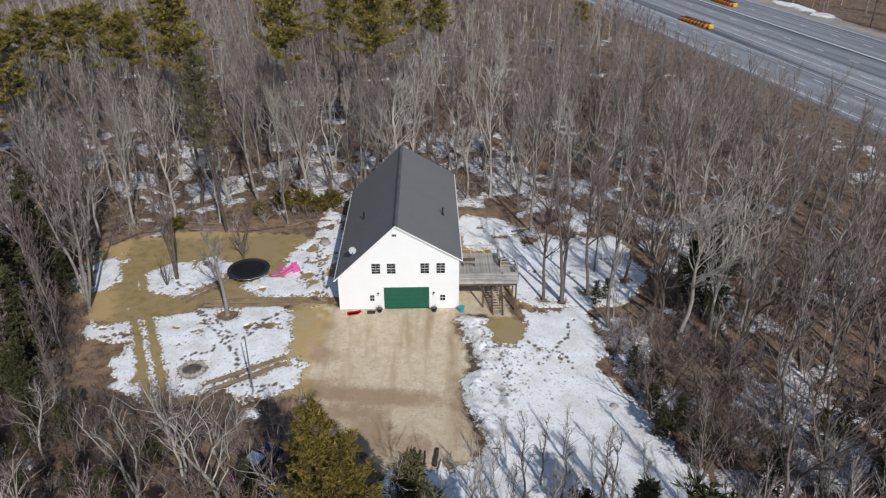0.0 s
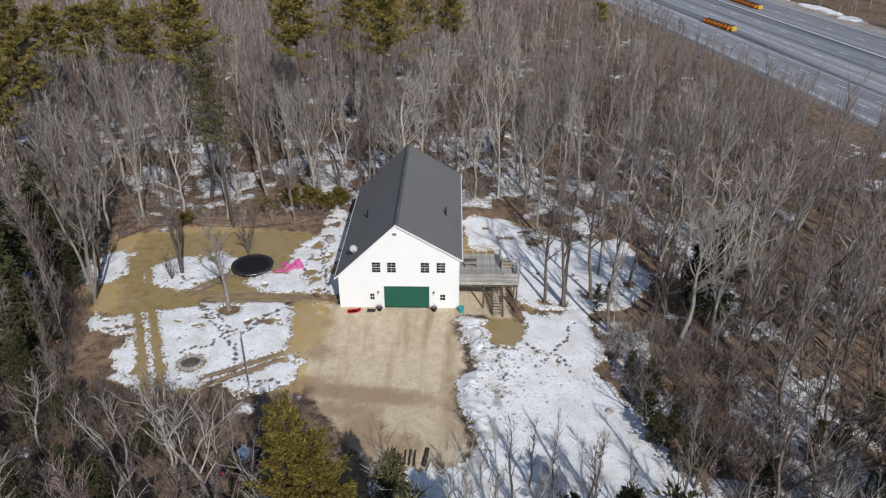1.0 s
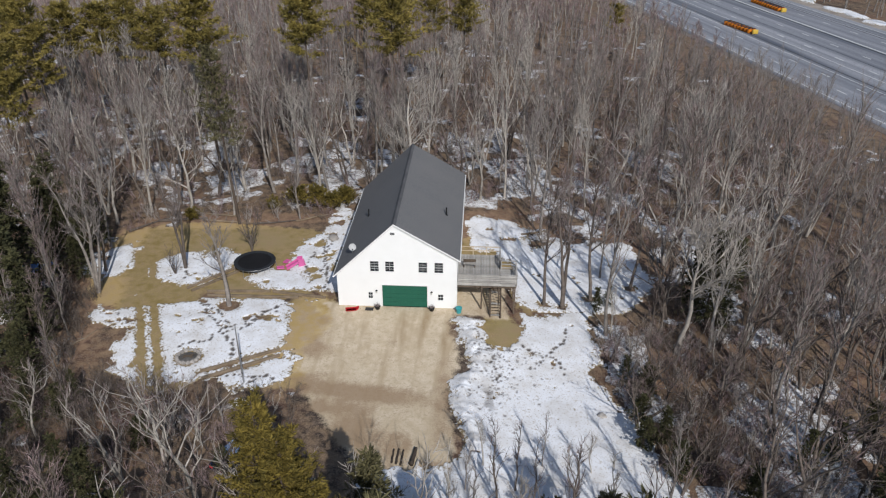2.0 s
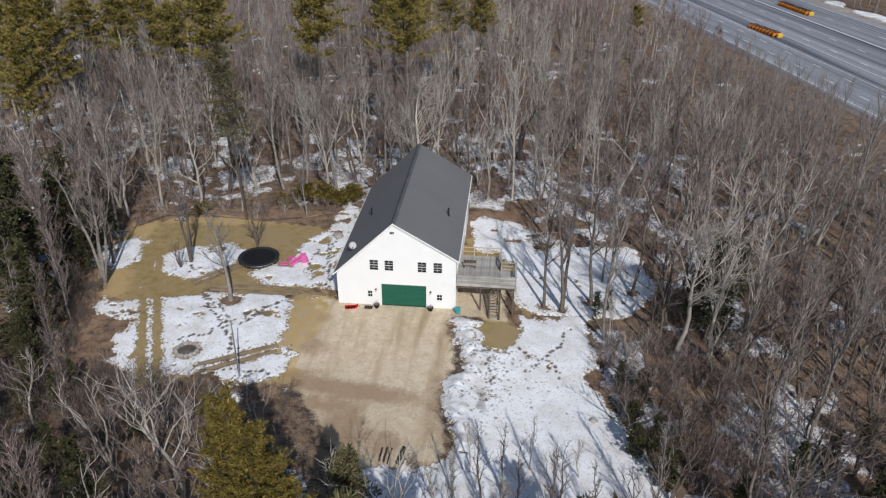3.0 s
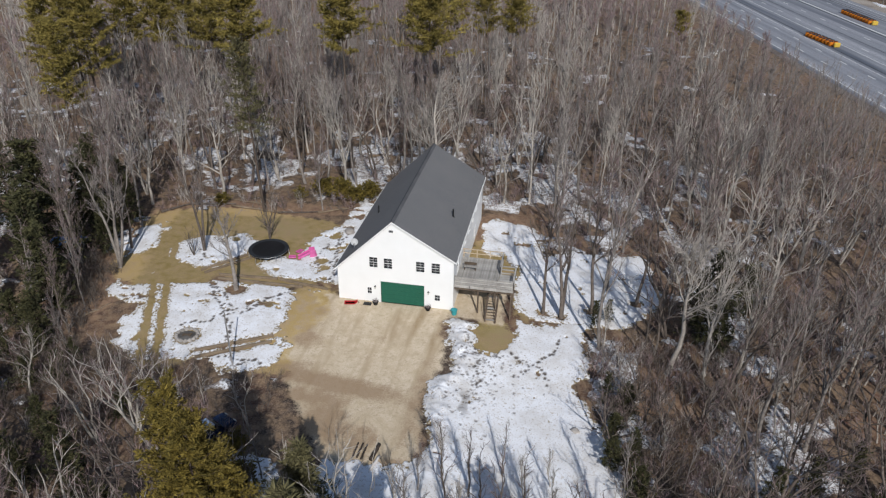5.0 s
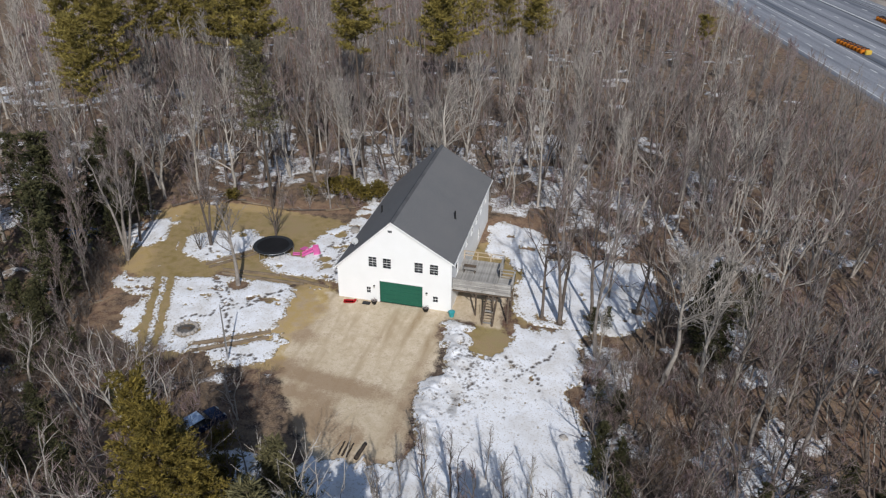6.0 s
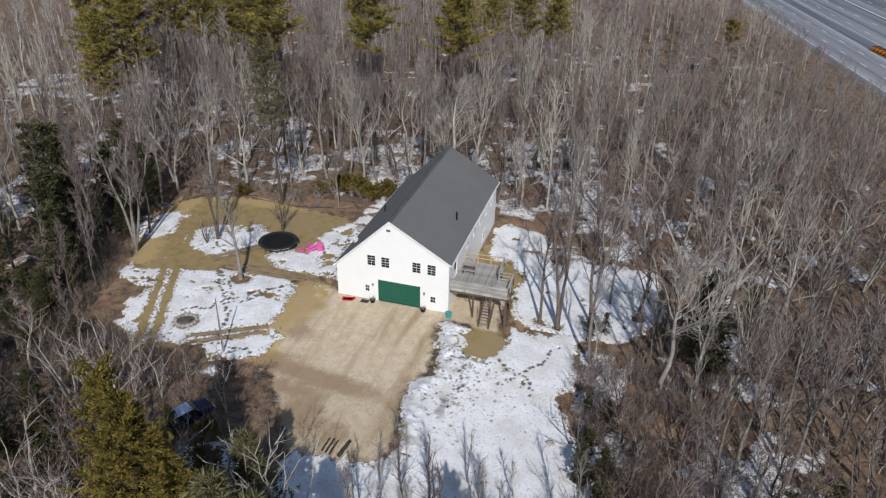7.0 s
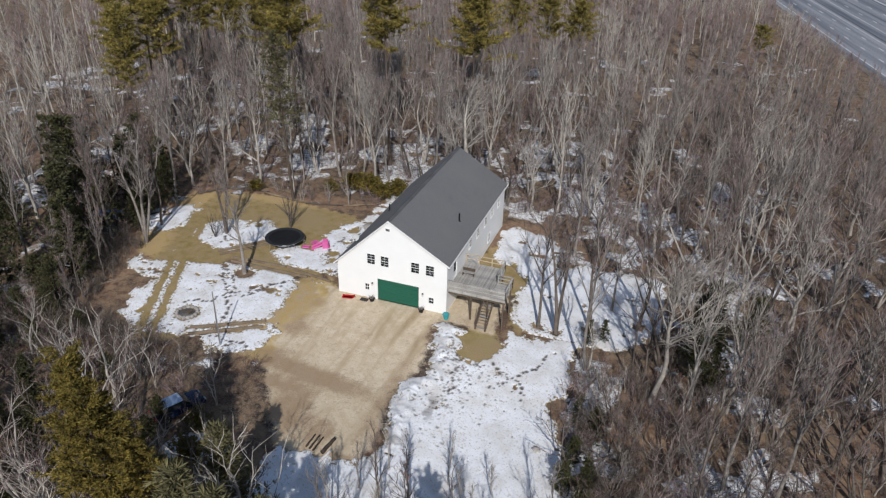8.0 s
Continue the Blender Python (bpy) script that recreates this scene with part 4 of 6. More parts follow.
def build_log(a, b, r, name="landscape_timber"):
    za, zb = land_at(*a), land_at(*b)
    bm = bmesh.new()
    d = Vector((b[0] - a[0], b[1] - a[1], zb - za))
    m = Matrix.Translation((*a, za)) @ Matrix.Rotation(math.atan2(d.y, d.x), 4, "Z") @ Matrix.Rotation(-math.atan2(d.z, d.xy.length), 4, "Y")
    add_box(bm, (0, -r, -0.05), (d.length, r, 2 * r), m, bevel=0.04)
    return tagged(link_mesh(name, bm, M_LOG), "long weathered timber edging lying on the ground", "timber", "garden timbers")


for a, b in (((-18.7, -11.9), (-11.8, -8.2)), ((-18.2, -12.9), (-11.6, -9.1)), ((-25.1, 2.3), (-20.6, 7.5)), ((-24.4, 1.8), (-20.2, 6.6)), ((-22.6, 1.8), (-15.5, 2.2)), ((-22.3, 1.0), (-12.0, 1.1)), ((-15.2, 2.15), (-9.0, 1.2))):
    build_log(a, b, 0.13)


def build_pole():
    x, y = -14.0, -13.3
    p = thing("flagpole", pose(x, y, land_at(x, y)), "bare slender pale flagpole standing in snow", "flagpole")
    part("shaft", tube([(0, 0, -0.2), (0, 0, 3), (0.02, 0, 6.4)], [0.10, 0.085, 0.05], 8), M_GALV, p)
    part("finial", lathe([(0.01, 0), (0.07, 0.05), (0.07, 0.1), (0.01, 0.15)], 10), M_GALV, p).matrix_basis = pose(0.02, 0, 6.4)
    part("cleat", box((-0.03, -0.12, 1.2), (0.03, -0.05, 1.4)), M_DARKMETAL, p)


build_pole()


def build_boulder(x, y, s, seed, label):
    bm = stone_bm(seed, (s, s * 0.8, s * 0.55))
    ob = link_mesh("boulder", bm, M_STONE, True)
    ob.matrix_world = pose(x, y, land_at(x, y) + s * 0.25, 0, 0, seed * 40)
    return tagged(ob, label, "rock")


build_boulder(-10.7, 15.1, 0.8, 3, "large grey boulder in trodden snow")
build_boulder(19.4, -15.0, 0.45, 4, "small dark boulder at the edge of the snowfield")
for k, (x, y) in enumerate(((21.4, -8.6),)):
    build_boulder(x, y, 0.45, 7 + k, "small grey boulder at the woods' edge")


def build_sled():
    s = thing("sled", pose(-5.7, -0.9, 0.0, 0, 0, 12), "red plastic snow sled beside the house wall", "sled")
    bm = bmesh.new()
    v = [[bm.verts.new((x, y * w, z)) for y, z in ((-0.28, h + 0.16), (-0.24, h), (0.24, h), (0.28, h + 0.16))] for x, w, h in ((-0.7, 0.8, 0.08), (-0.55, 1, 0.02), (0.4, 1, 0.02), (0.62, 0.85, 0.12), (0.75, 0.6, 0.25))]
    for a, b in zip(v, v[1:]):
        for k in range(3):
            bm.faces.new((a[k], b[k], b[k + 1], a[k + 1]))
    bmesh.ops.solidify(bm, geom=bm.faces[:], thickness=0.03)
    part("hull", bm, M_RED, s)
    part("rope", tube([(0.75, -0.1, 0.28), (0.95, 0, 0.05), (0.75, 0.1, 0.28)], 0.012, 5), M_DARKMETAL, s)


build_sled()


def build_planter(x, kind):
    p = thing("planter", pose(x, -0.55, 0.0), "dark low planter with dry brown plants by the garage", "planter", "planters by the garage")
    part("pot", lathe([(0.22, 0), (0.32, 0.32), (0.35, 0.36), (0.30, 0.36), (0.28, 0.30), (0.02, 0.29)], 16), M_DARKMETAL, p)
    bm = bmesh.new()
    rnd = random.Random(kind)
    for k in range(60):
        a, l = rnd.uniform(0, 6.28), rnd.uniform(0.3, 0.6)
        add_tube(bm, [(0.1 * math.cos(a), 0.1 * math.sin(a), 0.28), (l * 0.7 * math.cos(a), l * 0.7 * math.sin(a), 0.30 + l * 0.6)], [0.02, 0.006], 3)
    part("dry_plant", bm, M_TWIG, p)


for k, x in enumerate((-2.95, 2.95)):
    build_planter(x, k)


def build_doormat():
    d = tagged(link_mesh("doormat", box((-4.3, -0.95, -0.005), (-3.4, -0.35, 0.06), bevel=0.02), M_DARKMETAL), "dark rubber doormat at the house wall", "doormat")
    return d


build_doormat()


def build_bin():
    b = thing("storage_tub", pose(5.9, -0.75, land_at(5.9, -0.75)), "teal plastic tub at the house corner", "tub")
    part("body", lathe([(0.26, 0), (0.34, 0.55), (0.36, 0.58), (0.33, 0.58), (0.25, 0.06), (0.02, 0.05)], 16), M_TEAL, b)
    part("lid", lathe([(0.37, 0.585), (0.37, 0.62), (0.2, 0.66), (0.02, 0.67)], 16), M_TEAL, b)
    part("handle", tube([(-0.36, -0.1, 0.5), (-0.42, 0, 0.5), (-0.36, 0.1, 0.5)], 0.02, 6), M_TEAL, b)


build_bin()


def build_car():
    x, y = -11.6, -23.0
    c = thing("car", pose(x, y, land_at(x, y), 0, 0, 62), "dark blue car under the trees, pale sky painted on its roof", "car")
    bm = bmesh.new()
    prof = [(-2.25, 0.35), (-2.3, 0.75), (-2.2, 0.98), (-1.0, 1.05), (0.9, 1.02), (2.1, 0.90), (2.3, 0.65), (2.25, 0.35)]
    L = [bm.verts.new((px, -0.88, pz)) for px, pz in prof]
    R = [bm.verts.new((px, 0.88, pz)) for px, pz in prof]
    bm.faces.new(L)
    bm.faces.new(R[::-1])
    for k in range(len(prof)):
        j = (k + 1) % len(prof)
        bm.faces.new((L[k], R[k], R[j], L[j]))
    bmesh.ops.recalc_face_normals(bm, faces=bm.faces)
    bmesh.ops.bevel(bm, geom=bm.edges[:], offset=0.05, segments=2, affect="EDGES")
    body = part("body", bm, M_CARPAINT, c)
    bm = bmesh.new()
    lo = [(-2.0, 0.80, 1.0), (1.0, 0.80, 1.0), (0.35, 0.66, 1.52), (-1.6, 0.66, 1.55)]
    L = [bm.verts.new((a, -b, z)) for a, b, z in lo]
    R = [bm.verts.new((a, b, z)) for a, b, z in lo]
    bm.faces.new(L)
    bm.faces.new(R[::-1])
    for k in range(4):
        j = (k + 1) % 4
        bm.faces.new((L[k], R[k], R[j], L[j]))
    bmesh.ops.recalc_face_normals(bm, faces=bm.faces)
    part("cabin_glass", bm, M_GLASS, c)
    part("roof", box((-1.58, -0.67, 1.535), (0.35, 0.67, 1.60), bevel=0.03), M_ROOF_SKY, c, "car roof coloured with the sky's reflection")
    for px in (-1.4, 1.4):
        for py in (-0.82, 0.82):
            w = part("wheel", lathe([(0.2, -0.1), (0.31, -0.11), (0.34, -0.06), (0.34, 0.06), (0.31, 0.11), (0.2, 0.1)], 18), M_TYRE, c)
            w.matrix_basis = pose(px, py, 0.33, 90)
            part("rim", lathe([(0.2, -0.105), (0.2, 0.105)], 14), M_GALV, w)
    for py in (-0.6, 0.6):
        part("headlight", box((2.2, py - 0.2, 0.62), (2.33, py + 0.2, 0.76), bevel=0.02), M_LAMPGLASS, c)
        part("tail_light", box((-2.33, py - 0.18, 0.72), (-2.22, py + 0.18, 0.88), bevel=0.02), M_RED, c)


build_car()


def build_drive_bars():
    """Dark bars added for shadow-like streaks, and one peeled log, at the drive's end."""
    for x, y0, y1, r, dx, mat, lab in ((1.08, -22.7, -21.15, 0.09, 0.05, M_STREAK, "dark bar added for a shadow-like streak on packed dirt"),
                                       (1.46, -22.8, -21.10, 0.10, 0.08, M_STREAK, "dark bar added for a shadow-like streak on packed dirt"),
                                       (1.84, -22.9, -21.20, 0.09, 0.10, M_STREAK, "dark bar added for a shadow-like streak on packed dirt"),
                                       (2.72, -22.9, -21.05, 0.20, 0.25, M_STREAK, "thick dark bar added for a shadow-like streak on dirt"),
                                       (2.95, -24.0, -22.35, 0.15, 0.35, M_PEELED, "pale peeled log lying at the snow's edge")):
        p = thing("timber", pose(x, y0, land_at(x, y0)), lab, "timber", "timbers at the drive")
        n = 6
        pts = [(dx * k / n + 0.02 * math.sin(k * 2.1), (y1 - y0) * k / n, r * 0.9 + land_at(x, y0 + (y1 - y0) * k / n) - land_at(x, y0)) for k in range(n + 1)]
        part("shaft", tube(pts, [r * (1 - 0.04 * k) for k in range(n + 1)], 9), mat, p, smooth=True)
        part("cut_end", tube([pts[-1], (pts[-1][0], pts[-1][1] + 0.012, pts[-1][2])], r * 0.72, 9), M_LOG, p)


M_STREAK = grained("dark_streak", (0.030, 0.023, 0.019), (0.075, 0.058, 0.046), rough=0.9)
M_PEELED = grained("peeled_wood", (0.50, 0.47, 0.44), (0.64, 0.61, 0.58), rough=0.8)
build_drive_bars()


def build_tarp():
    x, y = -43.3, 3.8
    t = thing("covered_trailer", pose(x, y, land_at(x, y), 0, 0, 20), "boat trailer under a blue tarp in the woods", "trailer")
    bm = bmesh.new()
    add_box(bm, (-2.2, -0.9, 0.5), (2.2, 0.9, 1.5), bevel=0.35)
    part("tarp", bm, M_SHEET, t, "wrinkled blue tarp")
    part("chassis", box((-2.4, -0.7, 0.40), (2.6, 0.7, 0.49)), M_DARKMETAL, t)
    for s in (-0.9, 0.9):
        w = part("wheel", lathe([(0.18, -0.08), (0.32, -0.08), (0.32, 0.08), (0.18, 0.08)], 16), M_TYRE, t)
        w.matrix_basis = pose(-0.4, s, 0.32, 90)


build_tarp()


# ---- the highway ----
def road_frame(s, along, z=0.0):
    """A pose on the highway: s metres across from the origin, along metres down its length."""
    x = ROAD_NORMAL[0] * s + ROAD_DIR[0] * along
    y = ROAD_NORMAL[1] * s + ROAD_DIR[1] * along
    return pose(x, y, z, 0, 0, math.degrees(math.atan2(ROAD_DIR[1], ROAD_DIR[0])) + 90)


def build_road():
    m = road_frame((ROAD_NEAR + ROAD_FAR) / 2, 0)
    w = (ROAD_FAR - ROAD_NEAR) / 2
    bm = bmesh.new()
    add_box(bm, (-w, -900, -0.2), (w, 900, 0.10))
    road = tagged(link_mesh("road", bm, M_ROAD), "wide worn asphalt highway with salt streaks", "road", kind="structure")
    road.matrix_world = m
    me = None
    for s in (98.0, 102.6, 114.5, 121.8, 136.2):
        for k in range(24):
            if me is None:
                p = part("lane_dash", box((-0.13, -1.6, 0.10), (0.13, 1.6, 0.108)), M_LINE, road)
                me = p.data
            else:
                p = new("lane_dash", me)
                p.parent = road
            p.matrix_basis = pose(s - (ROAD_NEAR + ROAD_FAR) / 2, 40 + k * 12.2, 0)
    for s, half in ((93.4, 0.12), (105.6, 0.10), (111.4, 0.10), (128.9, 0.28), (143.6, 0.12)):
        off = s - (ROAD_NEAR + ROAD_FAR) / 2
        part("edge_line", box((off - half, -500, 0.10), (off + half, 500, 0.108)), M_LINE, road)
    # tar-sealed joints between the slabs
    for s, half in ((107.2, 0.22), (118.0, 0.12), (127.9, 0.30), (139.2, 0.22), (140.6, 0.18)):
        off = s - (ROAD_NEAR + ROAD_FAR) / 2
        part("tar_joint", box((off - half, -500, 0.10), (off + half, 500, 0.106)), M_TAR, road)
    # verges of sand and gravel
    for a, b, n in ((ROAD_NEAR - 2, ROAD_NEAR - 0.01, "verge"), (ROAD_FAR + 0.01, ROAD_FAR + 6, "verge")):
        bm = box((a - (ROAD_NEAR + ROAD_FAR) / 2, -900, -0.2), (b - (ROAD_NEAR + ROAD_FAR) / 2, 900, 0.07))
        v = tagged(link_mesh(n, bm, M_SAND if a > ROAD_NEAR else M_LITTER), "sandy roadside verge" if a > ROAD_NEAR else "brown weedy roadside verge", "verge", kind="structure")
        v.matrix_world = m


M_TAR = grained("tar_seal", (0.030, 0.032, 0.038), (0.06, 0.062, 0.07), rough=0.7, bump=0.0)
M_LITTER = grained("verge_litter", (0.095, 0.076, 0.066), (0.20, 0.165, 0.145), big=0.15, fine=2.5, rough=0.95)
M_SAND = grained("verge_sand", (0.19, 0.16, 0.14), (0.40, 0.35, 0.30), big=0.15, fine=2.5, rough=0.95)
build_road()


def build_crash_cushion(s, along, n, rows, turn=0.0):
    """Rows of sand barrels with a yellow nose, as at a toll lane."""
    c = thing("crash_cushion", road_frame(s, along, 0.10) @ pose(0, 0, 0, 0, 0, turn), "rows of orange crash barrels with black lids", "crash barrels", "barrels on the highway")
    body = lid = None
    for k in range(n):
        for r in range(rows):
            if body is None:
                body = part("barrel", lathe([(0.46, 0), (0.54, 0.3), (0.55, 1.0), (0.52, 1.1)], 10), M_ORANGE, c)
                b = body
                lid = part("lid", lathe([(0.56, 1.101), (0.56, 1.2), (0.2, 1.28), (0.03, 1.29)], 10), M_BLACKLID, b)
            else:
                b = new("barrel", body.data)
                b.parent = c
                q = new("lid", lid.data)
                q.parent = b
            b.matrix_basis = pose((r - (rows - 1) / 2) * 1.25, 2.0 + k * 1.5, 0)
    part("nose", box((-0.85, 0.0, 0), (0.85, 0.75, 1.15), bevel=0.18), M_YELLOW, c, "yellow end barrel block")



def far_bank(x, y):
    """Ploughed snow lying along the far side of the highway."""
    f = 1.6 - np.abs(across_road(x, y) - ROAD_FAR - 6.0 - 3.0 * (fbm(x, y, 30.0, 92, 2) - 0.5)) + (fbm(x, y, 9.0, 93, 3) - 0.56) * 9.0
    return f, np.zeros(x.shape)


snow_sheet("snow_bank", "dirty ploughed snow along the far roadside", 106, 146, 70, 205, 0.5, far_bank, 0.5)
build_crash_cushion(108.6, -115.6, 8, 2, 6.0)
build_crash_cushion(133.0, -141.5, 11, 2)


# ---- trees ----
def frame_of(d):
    d = d / np.linalg.norm(d)
    u = np.cross(d, (0, 0, 1.0) if abs(d[2]) < 0.9 else (1.0, 0, 0))
    u /= np.linalg.norm(u)
    return d, u, np.cross(d, u)


class Growth:
    """Points and triangles of one growing plant: wood goes into one list, twigs or needles into another."""

    def __init__(self):
        self.v, self.f = {"wood": [], "fine": []}, {"wood": [], "fine": []}

    def limb(self, pts, radii, sides, where="wood"):
        V, F = self.v[where], self.f[where]
        base = len(V)
        for i, p in enumerate(pts):
            d, u, w = frame_of(pts[min(i + 1, len(pts) - 1)] - pts[max(i - 1, 0)])
            for k in range(sides):
                a = 2 * math.pi * k / sides
                V.append(p + (u * math.cos(a) + w * math.sin(a)) * radii[i])
        for i in range(len(pts) - 1):
            for k in range(sides):
                a, b = base + i * sides + k, base + i * sides + (k + 1) % sides
                F.append((a, a + sides, b + sides))
                F.append((a, b + sides, b))

    def spike(self, p, d, length, r, where="fine"):
        V, F = self.v[where], self.f[where]
        e, u, w = frame_of(d)
        base = len(V)
        for k in range(3):
            a = 2 * math.pi * k / 3
            V.append(p + (u * math.cos(a) + w * math.sin(a)) * r)
        V.append(p + e * length)
        F.extend(((base, base + 1, base + 3), (base + 1, base + 2, base + 3), (base + 2, base, base + 3)))

    def blade(self, p, d, length, width, rnd):
        """The thinnest twig: one slim sliver."""
        e, u, w = frame_of(d)
        a = rnd.uniform(0, math.pi)
        o = (u * math.cos(a) + w * math.sin(a)) * width * 0.5
        V, F = self.v["fine"], self.f["fine"]
        F.append((len(V), len(V) + 1, len(V) + 2))
        V.extend((p - o, p + o, p + e * length))

    def tuft(self, p, d, length, width, rnd, fan=4):
        """A flat-ish spray of needles: a few slim blades fanned round a direction."""
        e, u, w = frame_of(d)
        V, F = self.v["fine"], self.f["fine"]
        for k in range(fan):
            a = rnd.uniform(-0.9, 0.9)
            up = rnd.uniform(-0.35, 0.45)
            t = e * math.cos(a) + u * math.sin(a) + w * up
            base = len(V)
            o = np.array([rnd.uniform(-1, 1), rnd.uniform(-1, 1), rnd.uniform(-1, 1)])
            V.extend((p - o * width, p + t * length * 0.5 + o * width, p + t * length, p + t * length * 0.45 - np.cross(t, o) * width * 0.9))
            F.extend(((base, base + 1, base + 2), (base, base + 2, base + 3)))

    def arrays(self, where):
        return np.array(self.v[where], dtype=np.float32).reshape(-1, 3), np.array(self.f[where], dtype=np.int32).reshape(-1, 3)


def rand_dir(rnd, axis, lean):
    """A direction at about lean radians from axis."""
    d, u, w = frame_of(axis)
    a = rnd.uniform(0, 2 * math.pi)
    return d * math.cos(lean) + (u * math.cos(a) + w * math.sin(a)) * math.sin(lean)


def grow_bare(seed, height, radius, clear, spread, limbs, subs, twigs, stems=1, splay=(0.12, 0.26), twig_w=0.032, twig_l=1.0, sides=6, fine=True, crook=1.0, lean=(0.28, 0.66), fork=(0.30, 0.80)):
    """A leafless broadleaf tree: stems, ascending limbs, branches, and sprays of twigs."""
    rnd = random.Random(seed)
    g = Growth()
    up = np.array([0, 0, 1.0])
    for s in range(stems):
        tilt = rand_dir(rnd, up, rnd.uniform(0.02, 0.07) if stems == 1 else rnd.uniform(*splay))
        h = height * rnd.uniform(0.88, 1.0)
        n = 8 if fine else 5
        pts, rad = [np.array([0, 0, -0.25])], [radius * 1.5]
        p, d = np.array([0.0, 0, 0]), tilt
        for k in range(n + 1):
            t = k / n
            pts.append(p.copy())
            rad.append(radius * (1 - t) ** 0.8 * (1.15 if k == 0 else 1) + 0.018)
            d = d + np.array([rnd.uniform(-0.2, 0.2) * crook, rnd.uniform(-0.2, 0.2) * crook, 0.08])
            d = d / np.linalg.norm(d)
            p = p + d * h / n
        if stems == 1:
            drift = pts[-1] - pts[1]
            for k in range(2, len(pts)):
                f = 0.7 * (k - 1) / n
                pts[k] = pts[k] - np.array([drift[0] * f, drift[1] * f, 0])
        g.limb(pts, rad, sides)
        stem = np.array(pts[1:])
        count = max(3, limbs // stems)
        for k in range(count):
            t = clear + (0.97 - clear) * (k + rnd.random()) / count
            i = min(int(t * n), n - 1)
            q = stem[i] + (stem[i + 1] - stem[i]) * (t * n - i)
            ln = height * spread * (1.2 - 0.7 * (t - clear) / (1 - clear)) * rnd.uniform(0.6, 1.2)
            d = rand_dir(rnd, up, rnd.uniform(*lean) * (1.1 - 0.4 * t))
            r0 = max(0.034 if fine else 0.055, radius * (1 - t) ** 0.8 * rnd.uniform(0.42, 0.76))
            m = 5 if fine else 4
            lp, lr = [q], [r0]
            for j in range(m):
                bend = 0.30 * crook
                d = d + np.array([rnd.uniform(-bend, bend), rnd.uniform(-bend, bend), rnd.uniform(-0.08, 0.24) * 5 / m])
                d = d / np.linalg.norm(d)
                lp.append(lp[-1] + d * ln / m)
                lr.append(r0 * (1 - (j + 1) / m) + (0.012 if fine else 0.022))
            g.limb(lp, lr, 4 if fine else 3)
            for b in range(subs):
                u = 0.2 + 0.8 * (b + rnd.random()) / subs
                j = min(int(u * m), m - 1)
                q2 = lp[j] + (lp[j + 1] - lp[j]) * (u * m - j)
                d2 = rand_dir(rnd, lp[j + 1] - lp[j], rnd.uniform(*fork)) + np.array([0, 0, 0.2])
                d2 = d2 / np.linalg.norm(d2)
                l2 = ln * rnd.uniform(0.25, 0.55)
                end = q2 + d2 * l2 + np.array([0, 0, 0.14 * l2])
                if fine:
                    g.limb([q2, q2 + d2 * l2 * 0.5 + np.array([rnd.uniform(-0.12, 0.12) * l2, rnd.uniform(-0.12, 0.12) * l2, rnd.uniform(-0.04, 0.1) * l2]), end], [0.036, 0.025, 0.012], 3)
                else:
                    g.spike(q2, end - q2, l2, 0.04, "wood")
                for w in range(twigs):
                    f = 0.1 + 0.9 * rnd.random()
                    d3 = rand_dir(rnd, d2, rnd.uniform(0.2, 0.85)) + np.array([0, 0, 0.2])
                    g.blade(q2 + (end - q2) * f, d3, twig_l * rnd.uniform(0.45, 1.2), twig_w * rnd.uniform(0.7, 1.2), rnd)
    return g


def grow_conifer(seed, height, radius, reach, clear, whorls, per, tufts, droop, shape, tuft_len, inner=0.25, fan=4, slim=0.22):
    """A needle tree: a straight trunk, whorls of uneven boughs, and sprays of needles along their outer part."""
    rnd = random.Random(seed)
    g = Growth()
    n = 7
    g.limb([np.array([0.05 * math.sin(k + seed), 0.05 * math.cos(k * 2), -0.25 + (height + 0.25) * k / n]) for k in range(n + 1)], [radius * (1 - k / n) + 0.015 for k in range(n + 1)], 6)
    for k in range(whorls):
        t = (k + 0.5) / whorls
        z = height * (clear + (0.985 - clear) * t)
        ln = reach * (1 - t) ** shape * rnd.uniform(0.7, 1.15) + 0.25
        a0 = rnd.uniform(0, 6.28)
        for b in range(per):
            a = a0 + 2 * math.pi * b / per + rnd.uniform(-0.45, 0.45)
            l = ln * rnd.uniform(0.5, 1.2) * (0.62 + 0.8 * max(0.0, noise.noise(Vector((math.cos(a) * 1.3, math.sin(a) * 1.3, z * 0.35 + seed))) + 0.4))
            zb = z + rnd.uniform(-0.5, 0.5) * height / whorls
            d = np.array([math.cos(a), math.sin(a), droop * (1 - t) + 0.5 * t + rnd.uniform(-0.1, 0.1)])
            d = d / np.linalg.norm(d)
            p0 = np.array([0, 0, zb])
            end = p0 + d * l + np.array([0, 0, 0.15 * l])
            g.limb([p0, p0 + d * l * 0.5, end], [max(0.02, 0.05 * (1 - t)), 0.02, 0.008], 3)
            for c in range(tufts):
                f = inner + (1 - inner) * (c + rnd.random()) / tufts
                q = p0 + (end - p0) * f + np.array([rnd.gauss(0, 1), rnd.gauss(0, 1), rnd.gauss(0, 0.5)]) * tuft_len * 0.35
                side = rand_dir(rnd, d, rnd.uniform(0.2, 1.2)) + np.array([0, 0, 0.25])
                g.tuft(q, side, tuft_len * rnd.uniform(0.6, 1.3), tuft_len * slim, rnd, fan)
    return g


